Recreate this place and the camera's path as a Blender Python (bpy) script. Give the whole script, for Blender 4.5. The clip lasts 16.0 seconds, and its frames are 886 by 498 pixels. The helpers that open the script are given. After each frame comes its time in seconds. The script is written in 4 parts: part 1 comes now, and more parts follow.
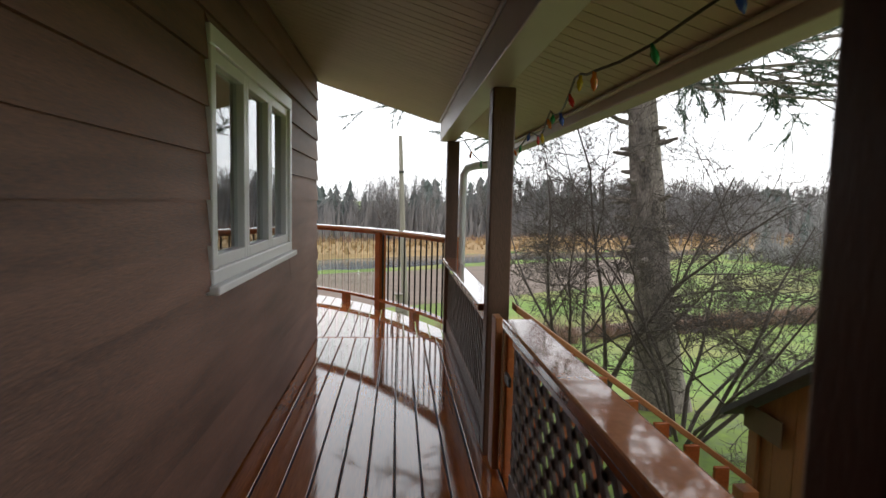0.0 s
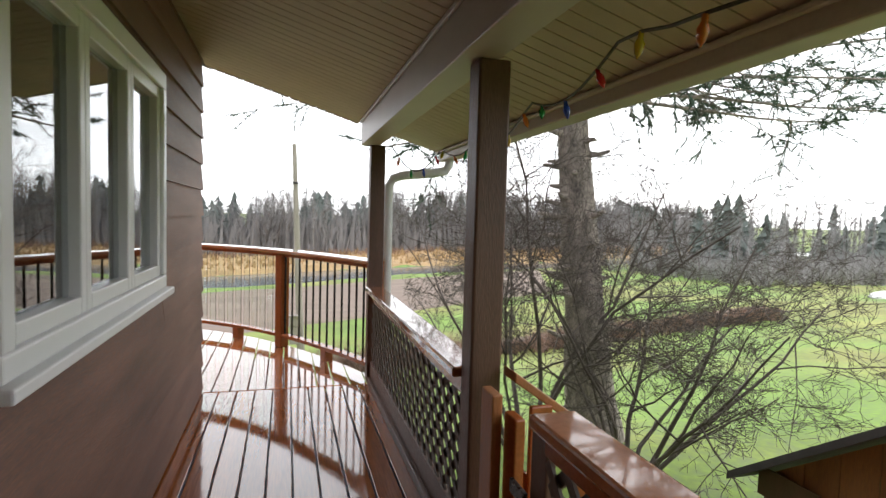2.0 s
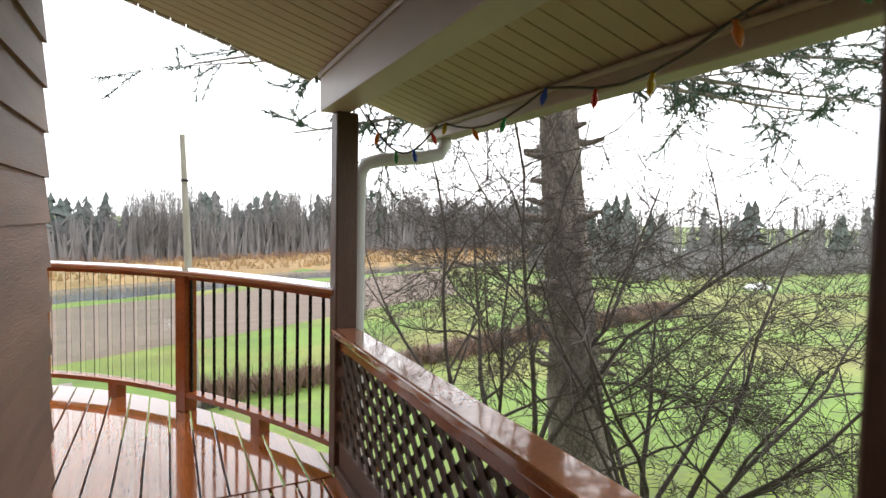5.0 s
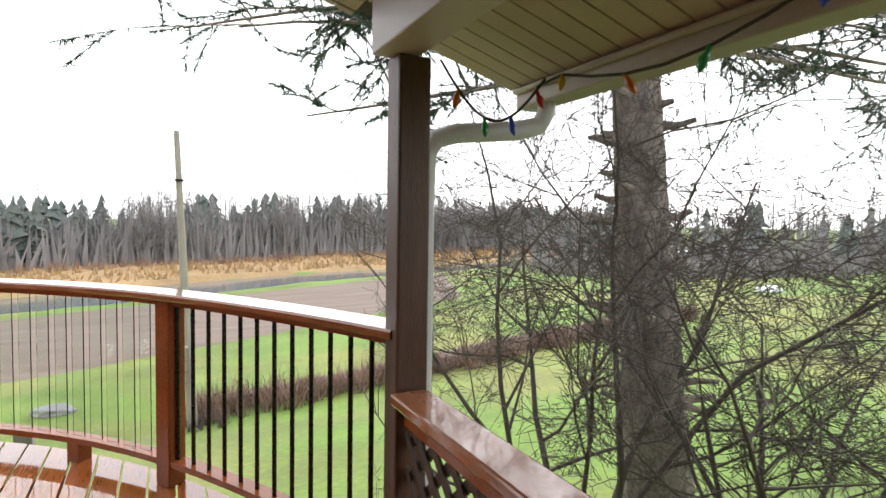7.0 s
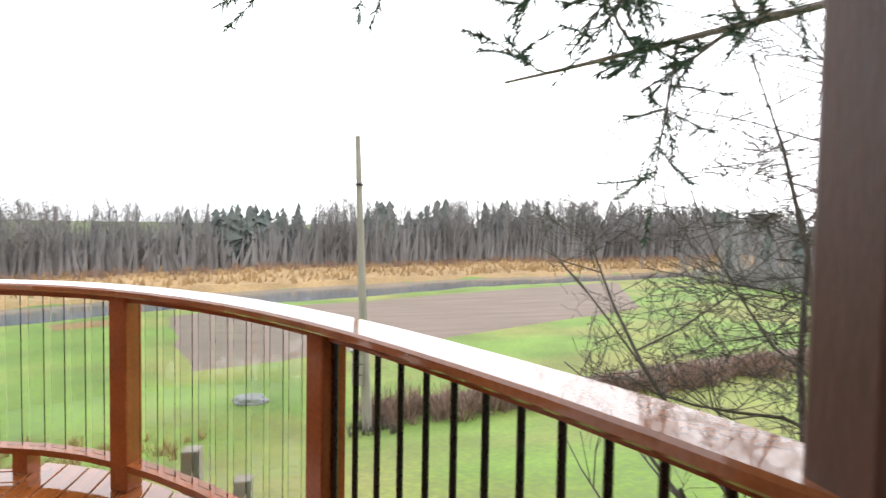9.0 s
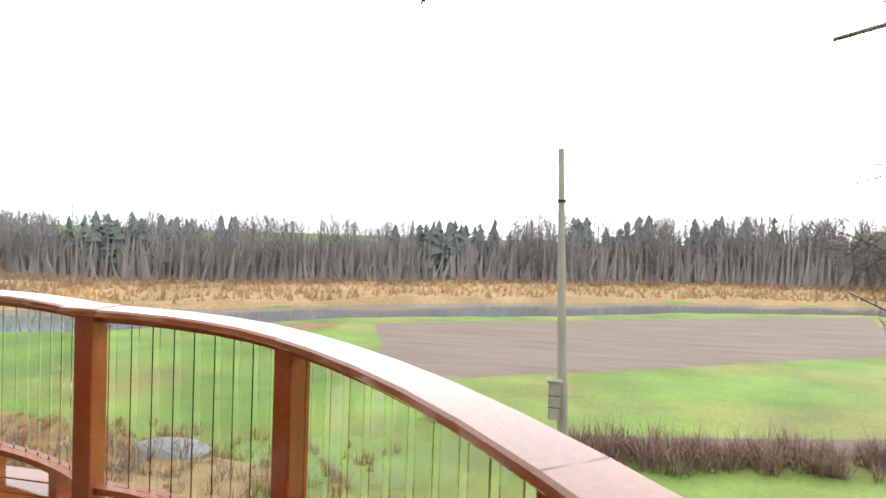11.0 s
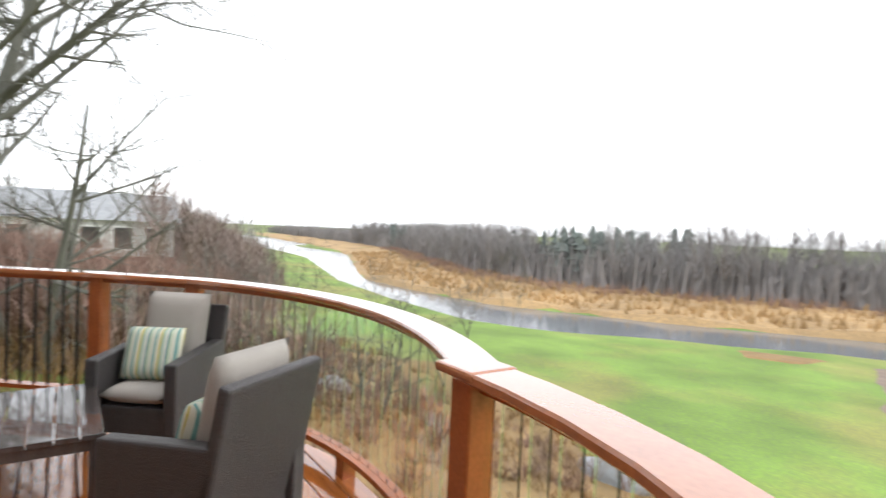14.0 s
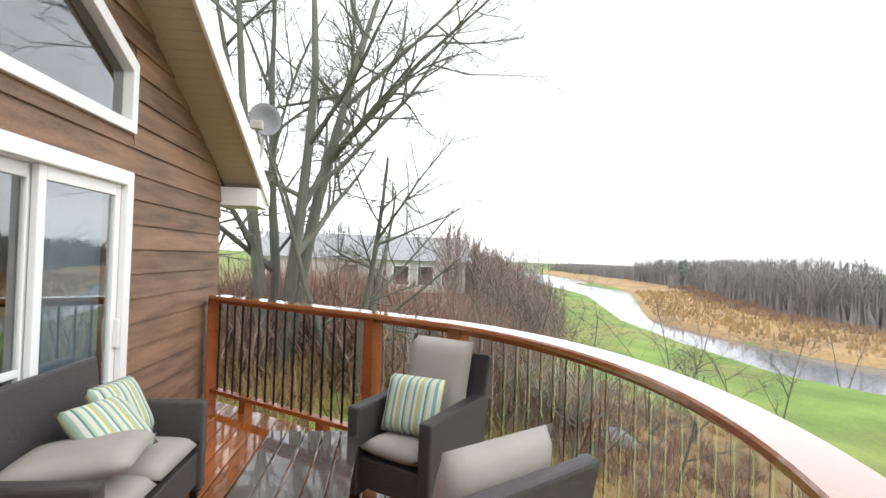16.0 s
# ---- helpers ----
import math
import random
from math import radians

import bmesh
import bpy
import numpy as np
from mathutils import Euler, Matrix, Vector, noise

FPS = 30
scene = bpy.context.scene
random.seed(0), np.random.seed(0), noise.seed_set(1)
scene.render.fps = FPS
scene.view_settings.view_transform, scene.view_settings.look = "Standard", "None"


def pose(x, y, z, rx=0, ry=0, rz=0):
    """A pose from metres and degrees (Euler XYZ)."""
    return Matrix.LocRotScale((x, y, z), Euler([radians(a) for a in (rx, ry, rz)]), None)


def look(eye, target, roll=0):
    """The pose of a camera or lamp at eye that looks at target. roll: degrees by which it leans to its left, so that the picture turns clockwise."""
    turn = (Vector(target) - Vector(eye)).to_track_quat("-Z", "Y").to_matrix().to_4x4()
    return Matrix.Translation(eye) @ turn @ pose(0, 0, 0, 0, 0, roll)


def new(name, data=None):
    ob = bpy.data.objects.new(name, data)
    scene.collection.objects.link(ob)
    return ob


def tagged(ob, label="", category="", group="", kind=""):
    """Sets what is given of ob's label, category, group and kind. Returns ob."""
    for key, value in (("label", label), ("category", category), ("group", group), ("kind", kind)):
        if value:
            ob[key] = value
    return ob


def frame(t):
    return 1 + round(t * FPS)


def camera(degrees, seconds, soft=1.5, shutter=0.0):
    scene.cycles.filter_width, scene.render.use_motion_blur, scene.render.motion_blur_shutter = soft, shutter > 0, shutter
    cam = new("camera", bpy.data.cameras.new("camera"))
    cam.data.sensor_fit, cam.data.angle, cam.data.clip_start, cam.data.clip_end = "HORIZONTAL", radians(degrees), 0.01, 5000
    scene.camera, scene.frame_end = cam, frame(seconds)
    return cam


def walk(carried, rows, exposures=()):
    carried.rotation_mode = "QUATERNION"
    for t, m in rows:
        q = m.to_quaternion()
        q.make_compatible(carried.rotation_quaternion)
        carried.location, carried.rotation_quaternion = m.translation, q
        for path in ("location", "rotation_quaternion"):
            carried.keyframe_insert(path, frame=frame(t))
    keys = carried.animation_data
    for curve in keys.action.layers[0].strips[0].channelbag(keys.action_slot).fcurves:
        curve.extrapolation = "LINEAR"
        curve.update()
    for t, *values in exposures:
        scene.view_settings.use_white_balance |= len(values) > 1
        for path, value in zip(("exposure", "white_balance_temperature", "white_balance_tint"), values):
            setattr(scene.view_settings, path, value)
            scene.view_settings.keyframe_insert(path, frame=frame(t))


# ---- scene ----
# ---- camera ----
cam = camera(78.0, 16.0, 1.5, 0.4)
PATH = [
    (0, (0.862, 1.174, 1.470), (1.028, 3.159, 1.298), 1.3),
    (0.5, (0.794, 1.423, 1.480), (0.977, 3.409, 1.331), 1.3),
    (1, (0.781, 1.719, 1.472), (1.062, 3.694, 1.336), 1.4),
    (1.5, (0.767, 1.958, 1.477), (1.178, 3.911, 1.346), 1.5),
    (2, (0.671, 2.211, 1.492), (1.223, 4.130, 1.378), 1.6),
    (2.5, (0.614, 2.471, 1.491), (1.270, 4.356, 1.377), 1.6),
    (3, (0.584, 2.767, 1.509), (1.301, 4.629, 1.399), 1.6),
    (3.5, (0.520, 3.083, 1.499), (1.274, 4.931, 1.388), 1.6),
    (4, (0.492, 3.366, 1.505), (1.313, 5.185, 1.394), 1.6),
    (6.5, (0.591, 4.839, 1.485), (1.514, 6.610, 1.389), 0.9),
    (7, (0.615, 5.145, 1.497), (1.520, 6.925, 1.401), 0.9),
    (7.5, (0.623, 5.412, 1.485), (1.477, 7.216, 1.387), 0.8),
    (8, (0.702, 5.736, 1.480), (1.391, 7.611, 1.385), 0.7),
    (8.5, (0.732, 6.110, 1.440), (1.207, 8.050, 1.352), 0.7),
    (9, (0.718, 6.440, 1.447), (1.055, 8.410, 1.362), 1.0),
    (9.5, (0.725, 6.690, 1.452), (0.817, 8.686, 1.360), 1.5),
    (12, (0.269, 7.992, 1.553), (-0.363, 9.89, 1.549), 2.0),
    (12.5, (0.115, 8.249, 1.541), (-0.747, 10.054, 1.526), 2.0),
    (13, (0.057, 8.465, 1.56), (-1.103, 10.094, 1.533), 2.1),
    (13.5, (-0.106, 8.647, 1.541), (-1.52, 10.06, 1.496), 2.3),
    (14, (-0.324, 8.8, 1.539), (-1.969, 9.935, 1.475), 2.5),
    (14.5, (-0.516, 8.99, 1.534), (-2.392, 9.677, 1.457), 2.4),
    (15, (-0.725, 9.055, 1.531), (-2.695, 9.393, 1.453), 2.4),
    (15.5, (-0.947, 9.094, 1.547), (-2.931, 9.343, 1.526), 2.2),
    (16, (-1.1, 9.13, 1.535), (-3.09, 9.328, 1.57), 1.9),
]
walk(cam, [(t, look(eye, target, roll)) for t, eye, target, roll in PATH], exposures=((0.0, -0.42), (0.6, -0.14), (1.6, 0.08), (16.0, 0.03)))

# ---- world, light ----
world = bpy.data.worlds.new("overcast")
scene.world = world
world.use_nodes = True
wn, wl = world.node_tree.nodes, world.node_tree.links
sky = wn.new("ShaderNodeTexSky")
sky.sky_type, sky.sun_disc = "NISHITA", False
sky.sun_elevation, sky.sun_rotation = radians(38), radians(40)
grey = wn.new("ShaderNodeHueSaturation")
grey.inputs["Saturation"].default_value = 0.12
cloud = wn.new("ShaderNodeMix")
cloud.data_type = "RGBA"
cloud.inputs["Factor"].default_value = 0.93
cloud.inputs["B"].default_value = (0.975, 1.0, 1.055, 1)
wl.new(sky.outputs[0], grey.inputs["Color"])
wl.new(grey.outputs[0], cloud.inputs["A"])
wl.new(cloud.outputs["Result"], wn["Background"].inputs[0])
wn["Background"].inputs[1].default_value = 1.5
sun = new("sun", bpy.data.lights.new("sun", "SUN"))
sun.data.energy, sun.data.angle, sun.data.color = 0.8, radians(20), (1, 0.97, 0.92)
sun.matrix_world = look((0, 0, 30), (-15, -18, 12))


# ---- materials ----
def mat(name, col, rough=0.6, var=0.35, scale=6.0, stretch=(1, 1, 1), bump=0.2, metal=0.0, fine=60.0, wet=0.0, per=0.12, coat=0.0):
    """Surface with two scales of noise in colour, roughness and relief. wet: share of standing water film."""
    m = bpy.data.materials.new(name)
    m.use_nodes = True
    n, l = m.node_tree.nodes, m.node_tree.links
    b = n["Principled BSDF"]
    b.inputs["Metallic"].default_value = metal
    b.inputs["Coat Weight"].default_value, b.inputs["Coat Roughness"].default_value = coat, 0.04
    g = n.new("ShaderNodeNewGeometry")
    mp = n.new("ShaderNodeMapping")
    mp.inputs["Scale"].default_value = stretch
    l.new(g.outputs["Position"], mp.inputs["Vector"])
    a, f = n.new("ShaderNodeTexNoise"), n.new("ShaderNodeTexNoise")
    a.inputs["Scale"].default_value, a.inputs["Detail"].default_value = scale, 5
    f.inputs["Scale"].default_value, f.inputs["Detail"].default_value = fine, 3
    l.new(mp.outputs[0], a.inputs["Vector"])
    l.new(mp.outputs[0], f.inputs["Vector"])
    add = n.new("ShaderNodeMath")
    add.operation = "ADD"
    l.new(a.outputs["Fac"], add.inputs[0])
    l.new(f.outputs["Fac"], add.inputs[1])
    oi = n.new("ShaderNodeObjectInfo")
    pr = n.new("ShaderNodeMath")
    pr.operation, pr.inputs[1].default_value = "MULTIPLY_ADD", per * 2
    l.new(oi.outputs["Random"], pr.inputs[0])
    l.new(add.outputs[0], pr.inputs[2])
    ramp = n.new("ShaderNodeMapRange")
    ramp.inputs["From Min"].default_value, ramp.inputs["From Max"].default_value = 0.6 + per, 1.4 + per
    ramp.inputs["To Min"].default_value, ramp.inputs["To Max"].default_value = 1 - var, 1 + var
    l.new(pr.outputs[0], ramp.inputs["Value"])
    mul = n.new("ShaderNodeVectorMath")
    mul.operation = "SCALE"
    mul.inputs[0].default_value = col
    l.new(ramp.outputs[0], mul.inputs["Scale"])
    l.new(mul.outputs[0], b.inputs["Base Color"])
    rr = n.new("ShaderNodeMapRange")
    rr.inputs["From Min"].default_value, rr.inputs["From Max"].default_value = 0.35, 0.65
    rr.inputs["To Min"].default_value, rr.inputs["To Max"].default_value = max(0.02, rough * 0.8), min(1, rough * 1.2)
    if wet:
        w = n.new("ShaderNodeTexNoise")
        w.inputs["Scale"].default_value, w.inputs["Detail"].default_value = 1.7, 4
        l.new(g.outputs["Position"], w.inputs["Vector"])
        l.new(w.outputs["Fac"], rr.inputs["Value"])
        rr.inputs["From Min"].default_value, rr.inputs["From Max"].default_value = wet - 0.06, wet + 0.12
        rr.inputs["To Min"].default_value, rr.inputs["To Max"].default_value = 0.045, rough
    else:
        l.new(f.outputs["Fac"], rr.inputs["Value"])
    l.new(rr.outputs[0], b.inputs["Roughness"])
    if bump:
        bp = n.new("ShaderNodeBump")
        bp.inputs["Strength"].default_value, bp.inputs["Distance"].default_value = bump, 0.006
        l.new(add.outputs[0], bp.inputs["Height"])
        l.new(bp.outputs[0], b.inputs["Normal"])
    return m


def glass_mat(name, tint, rough=0.0):
    m = bpy.data.materials.new(name)
    m.use_nodes = True
    b = m.node_tree.nodes["Principled BSDF"]
    b.inputs["Base Color"].default_value = (*tint, 1)
    b.inputs["Transmission Weight"].default_value, b.inputs["Roughness"].default_value, b.inputs["IOR"].default_value = 1, rough, 1.5
    return m


SIDING_P = mat("siding stained brown", (0.22, 0.12, 0.085), 0.62, 0.5, 3, (1, 0.35, 2.5), 0.35)
SIDING_F = mat("siding weathered cedar", (0.205, 0.115, 0.065), 0.55, 0.75, 3.0, (0.5, 1, 5), 0.5)
DECK_Y = mat("deck boards wet", (0.34, 0.10, 0.024), 0.16, 0.4, 4, (4, 0.25, 1), 0.05, fine=30, wet=0.56, per=0.14, coat=1.0)
DECK_X = mat("deck boards wet crosswise", (0.36, 0.11, 0.024), 0.15, 0.4, 4, (0.25, 4, 1), 0.05, fine=30, wet=0.56, per=0.14, coat=1.0)
RAIL = mat("rail red cedar", (0.34, 0.095, 0.028), 0.22, 0.3, 5, (1, 1, 1), 0.12, wet=0.5)
RAIL_TOP = mat("rail cap wet", (0.40, 0.14, 0.055), 0.14, 0.25, 5, (1, 1, 1), 0.06, wet=0.6, coat=1.0)
POST = mat("post dark stain", (0.115, 0.055, 0.034), 0.45, 0.35, 3, (3, 3, 0.5), 0.3)
LATTICE = mat("lattice dark wood", (0.07, 0.045, 0.03), 0.5, 0.35, 8, (1, 1, 1), 0.3)
WARM = mat("fresh cedar", (0.42, 0.17, 0.06), 0.4, 0.3, 4, (3, 3, 0.6), 0.25)
SOFFIT = mat("soffit vinyl tan", (0.50, 0.415, 0.315), 0.5, 0.1, 3, (1, 1, 1), 0.05)
TRIM = mat("beam clad light grey", (0.52, 0.475, 0.435), 0.4, 0.1, 3, (1, 1, 1), 0.05)
FASCIA = mat("gutter beige", (0.47, 0.42, 0.34), 0.4, 0.12, 3, (1, 1, 1), 0.05)
WHITE = mat("white vinyl", (0.82, 0.82, 0.81), 0.35, 0.03, 3, (1, 1, 1), 0.0, fine=7)
SPOUT = mat("downspout white metal", (0.72, 0.72, 0.72), 0.35, 0.08, 4, (1, 1, 1), 0.03)
BLACK = mat("black powder coat", (0.012, 0.012, 0.013), 0.3, 0.2, 6, (1, 1, 1), 0.02)
PANE = glass_mat("window glass", (0.86, 0.92, 0.93))
PANE.node_tree.nodes["Principled BSDF"].inputs["IOR"].default_value = 2.0
STRIP = glass_mat("baluster glass", (0.93, 0.985, 0.955))
# Near-black colour that stands for the shade of unlit rooms behind glass.
ROOM_SHADE = mat("unlit room shade", (0.05, 0.048, 0.045), 0.8, 0.2, 3)
CURTAIN = mat("blue grey screen", (0.17, 0.22, 0.25), 0.7, 0.12, 4, (6, 1, 0.3), 0.1)
ROOFING = mat("roof shingles", (0.08, 0.08, 0.085), 0.8, 0.3, 8)
WICKER = mat("wicker dark brown", (0.052, 0.047, 0.047), 0.42, 0.35, 30, (1, 1, 3), 0.8, fine=170)
CUSHION = mat("cushion taupe fabric", (0.37, 0.340, 0.305), 0.85, 0.12, 5, (1, 1, 1), 0.3, fine=240)
TABLE = mat("table dark slats wet", (0.055, 0.045, 0.042), 0.2, 0.35, 5, (0.4, 4, 1), 0.12, wet=0.55, coat=0.9)
GRASS = mat("lawn grass", (0.150, 0.240, 0.040), 0.9, 0.55, 0.25, (1, 1, 1), 0.9, fine=7)
gn, gk = GRASS.node_tree.nodes, GRASS.node_tree.links
pos, pn, tone, pr2 = gn.new("ShaderNodeNewGeometry"), gn.new("ShaderNodeTexNoise"), gn.new("ShaderNodeMix"), gn.new("ShaderNodeMapRange")
tone.data_type = "RGBA"
tone.blend_type = "MULTIPLY"
tone.inputs["B"].default_value = (1.48, 0.96, 1.50, 1)
pn.inputs["Scale"].default_value, pn.inputs["Detail"].default_value = 0.11, 6
pr2.inputs["From Min"].default_value, pr2.inputs["From Max"].default_value = 0.45, 0.62
gk.new(pos.outputs["Position"], pn.inputs["Vector"])
gk.new(pn.outputs["Fac"], pr2.inputs["Value"])
gk.new(pr2.outputs[0], tone.inputs["Factor"])
old = gn["Principled BSDF"].inputs["Base Color"].links[0].from_socket
gk.new(old, tone.inputs["A"])
gk.new(tone.outputs["Result"], gn["Principled BSDF"].inputs["Base Color"])
SOIL = mat("ploughed field", (0.22, 0.165, 0.13), 0.95, 0.3, 0.5, (0.35, 2.2, 1), 0.8, fine=3)
PATHM = mat("dirt track", (0.17, 0.125, 0.10), 0.95, 0.3, 0.8, (1, 1, 1), 0.6)
WATER = mat("river water", (0.16, 0.175, 0.19), 0.12, 0.1, 0.2, (1, 2, 1), 0.12, fine=2)
REED = mat("dead reeds", (0.42, 0.28, 0.135), 0.95, 0.4, 0.15, (1, 1, 1), 0.8, fine=3)
BRUSH = mat("red brown brush", (0.27, 0.175, 0.135), 0.9, 0.4, 0.8, (1, 1, 1), 0.2)
THICKET = mat("leafless red-grey twigs", (0.25, 0.19, 0.165), 0.9, 0.4, 0.8, (1, 1, 1), 0.2)
DRY = mat("dry weeds", (0.28, 0.175, 0.075), 0.95, 0.45, 0.6, (1, 1, 1), 0.5, fine=8)
BARK = mat("spruce bark", (0.29, 0.245, 0.215), 0.9, 0.75, 7, (1, 1, 0.5), 1.0, fine=38)
TWIG = mat("shrub bark", (0.10, 0.08, 0.068), 0.75, 0.35, 8, (1, 1, 1), 0.3)
GREYBARK = mat("mossy grey bark", (0.15, 0.15, 0.125), 0.85, 0.4, 3, (1, 1, 0.5), 0.6)
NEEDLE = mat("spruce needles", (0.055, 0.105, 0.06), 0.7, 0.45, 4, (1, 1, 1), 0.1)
# Distance haze is mixed into the conifer green; there is no mist volume.
HAZE_CON = mat("far conifers hazed", (0.145, 0.170, 0.152), 0.9, 0.35, 0.08, (1, 1, 1), 0.0, fine=0.8)
# Bare-wood brown lightened and greyed so the colour itself holds the mist.
HAZE_BARE = mat("far bare woods hazed", (0.30, 0.285, 0.28), 0.95, 0.3, 0.06, (1, 1, 1), 0.0, fine=0.6)
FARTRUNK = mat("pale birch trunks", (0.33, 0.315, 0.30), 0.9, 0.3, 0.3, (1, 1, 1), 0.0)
WEATHER = mat("weathered grey timber", (0.30, 0.27, 0.235), 0.8, 0.35, 3, (3, 3, 0.4), 0.5)
SHEDW = mat("shed cedar planks", (0.27, 0.125, 0.045), 0.6, 0.4, 3, (3, 3, 0.4), 0.4)
HOUSEW = mat("neighbour white siding", (0.58, 0.58, 0.57), 0.7, 0.12, 1.0, (1, 1, 8), 0.1)
HOUSEB = mat("neighbour brick", (0.22, 0.11, 0.08), 0.8, 0.3, 4)
ROCK = mat("grey rock", (0.27, 0.27, 0.28), 0.8, 0.35, 3, (1, 1, 1), 0.8)
CORD = mat("green light cord", (0.035, 0.03, 0.018), 0.5, 0.2, 6, (1, 1, 1), 0.0)


def bulb_mat(name, col):
    m = mat(name, col, 0.2, 0.1, 5, (1, 1, 1), 0.0)
    m.node_tree.nodes["Principled BSDF"].inputs["Coat Weight"].default_value = 0.5
    return m


BULBS = [bulb_mat("red bulb", (0.55, 0.02, 0.02)), bulb_mat("green bulb", (0.02, 0.30, 0.08)), bulb_mat("yellow bulb", (0.6, 0.42, 0.03)),
         bulb_mat("blue bulb", (0.03, 0.08, 0.5)), bulb_mat("orange bulb", (0.6, 0.16, 0.02))]


def stripe_mat():
    """Striped pillow cloth: bands of teal, cream, yellow and white along the pillow's own x."""
    m = mat("striped cloth", (0.5, 0.5, 0.4), 0.85, 0.1, 5, (1, 1, 1), 0.2, fine=200)
    n, l = m.node_tree.nodes, m.node_tree.links
    tc, sep, mod = n.new("ShaderNodeTexCoord"), n.new("ShaderNodeSeparateXYZ"), n.new("ShaderNodeMath")
    l.new(tc.outputs["Object"], sep.inputs[0])
    mod.operation, mod.inputs[1].default_value = "MULTIPLY_ADD", 7.5
    mod.inputs[2].default_value = 10
    l.new(sep.outputs[0], mod.inputs[0])
    fr = n.new("ShaderNodeMath")
    fr.operation = "FRACT"
    l.new(mod.outputs[0], fr.inputs[0])
    r = n.new("ShaderNodeValToRGB")
    r.color_ramp.interpolation = "CONSTANT"
    cols = [(0, (0.55, 0.56, 0.46)), (0.2, (0.16, 0.33, 0.30)), (0.32, (0.62, 0.60, 0.48)), (0.45, (0.50, 0.42, 0.10)), (0.55, (0.33, 0.45, 0.36)),
            (0.7, (0.62, 0.62, 0.54)), (0.82, (0.10, 0.22, 0.25)), (0.9, (0.36, 0.46, 0.30))]
    el = r.color_ramp.elements
    while len(el) < len(cols):
        el.new(0.5)
    for e, (p, c) in zip(el, cols):
        e.position, e.color = p, (*c, 1)
    l.new(fr.outputs[0], r.inputs[0])
    l.new(r.outputs[0], n["Principled BSDF"].inputs["Base Color"])
    return m


STRIPES = stripe_mat()


# ---- mesh tools ----
def bx(bm, a, b, rot=None):
    """A box from corner a to corner b, optionally turned by a matrix."""
    vs = [bm.verts.new((x, y, z)) for x in (a[0], b[0]) for y in (a[1], b[1]) for z in (a[2], b[2])]
    for f in ((0, 1, 3, 2), (4, 6, 7, 5), (0, 4, 5, 1), (2, 3, 7, 6), (0, 2, 6, 4), (1, 5, 7, 3)):
        bm.faces.new([vs[i] for i in f])
    if rot:
        bmesh.ops.transform(bm, matrix=rot, verts=vs)
    return vs


def tube(bm, pts, radii, n=6, cap=True):
    """A tube through points with a radius at each."""
    rings = []
    for i, p in enumerate(pts):
        p = Vector(p)
        d = (Vector(pts[min(i + 1, len(pts) - 1)]) - Vector(pts[max(i - 1, 0)])).normalized()
        u = d.orthogonal().normalized() if abs(d.z) > 0.95 else Vector((0, 0, 1)).cross(d).normalized()
        v = d.cross(u)
        rings.append([bm.verts.new(p + radii[i] * (math.cos(2 * math.pi * k / n) * u + math.sin(2 * math.pi * k / n) * v)) for k in range(n)])
    for a, b in zip(rings, rings[1:]):
        for k in range(n):
            bm.faces.new((a[k], a[(k + 1) % n], b[(k + 1) % n], b[k]))
    if cap and n > 2:
        bm.faces.new(rings[0][::-1])
        bm.faces.new(rings[-1])


def sweep(bm, line, prof):
    """A bar along a flat line of (x, y), with a profile of (outward, z)."""
    rings = []
    for i, p in enumerate(line):
        a, b = np.array(line[max(i - 1, 0)]), np.array(line[min(i + 1, len(line) - 1)])
        d = (b - a) / np.hypot(*(b - a))
        o = np.array((d[1], -d[0]))
        rings.append([bm.verts.new((p[0] + o[0] * s, p[1] + o[1] * s, z)) for s, z in prof])
    k = len(prof)
    for a, b in zip(rings, rings[1:]):
        for j in range(k):
            bm.faces.new((a[j], a[(j + 1) % k], b[(j + 1) % k], b[j]))
    bm.faces.new(rings[0][::-1])
    bm.faces.new(rings[-1])


def obj(name, bm, material, parent=None, bevel=0.0, smooth=False, at=None):
    bmesh.ops.recalc_face_normals(bm, faces=bm.faces)
    me = bpy.data.meshes.new(name)
    bm.to_mesh(me)
    bm.free()
    me.materials.append(material)
    if smooth:
        me.shade_smooth()
    ob = new(name, me)
    if parent is not None:
        ob.parent = parent
    if at is not None:
        ob.matrix_basis = at
    if bevel:
        mod = ob.modifiers.new("bevel", "BEVEL")
        mod.width, mod.segments, mod.limit_method = bevel, 2, "ANGLE"
    return ob


def base(name, loc, label, category, group="", rz=0):
    e = new(name)
    e.matrix_basis = pose(*loc, 0, 0, rz)
    return tagged(e, label, category, group)


def structure(ob, label=""):
    return tagged(ob, label, kind="structure")


def boxes(name, spans, material, parent=None, bevel=0.0):
    bm = bmesh.new()
    for a, b in spans:
        bx(bm, a, b)
    return obj(name, bm, material, parent, bevel)


# ---- ground, river, field ----
NEAR_X, NEAR_Y = (-420, -190, -125, -72, -53, -37, -29, -23, -15, 3, 15, 38, 70, 150), (72, 62, 55, 40, 37.5, 36.5, 40.5, 46.5, 53.5, 62, 70, 78, 90, 120)
FAR_X, FAR_Y = (-420, -210, -143, -75, -60, -45, -33, -25, -14, 3, 18, 44, 80, 150), (118, 90, 75, 46.5, 45.5, 47, 53, 58, 67, 76, 83, 91, 104, 135)


def bank(x):
    return float(np.interp(x, NEAR_X, NEAR_Y))


def farbank(x):
    return float(np.interp(x, FAR_X, FAR_Y))


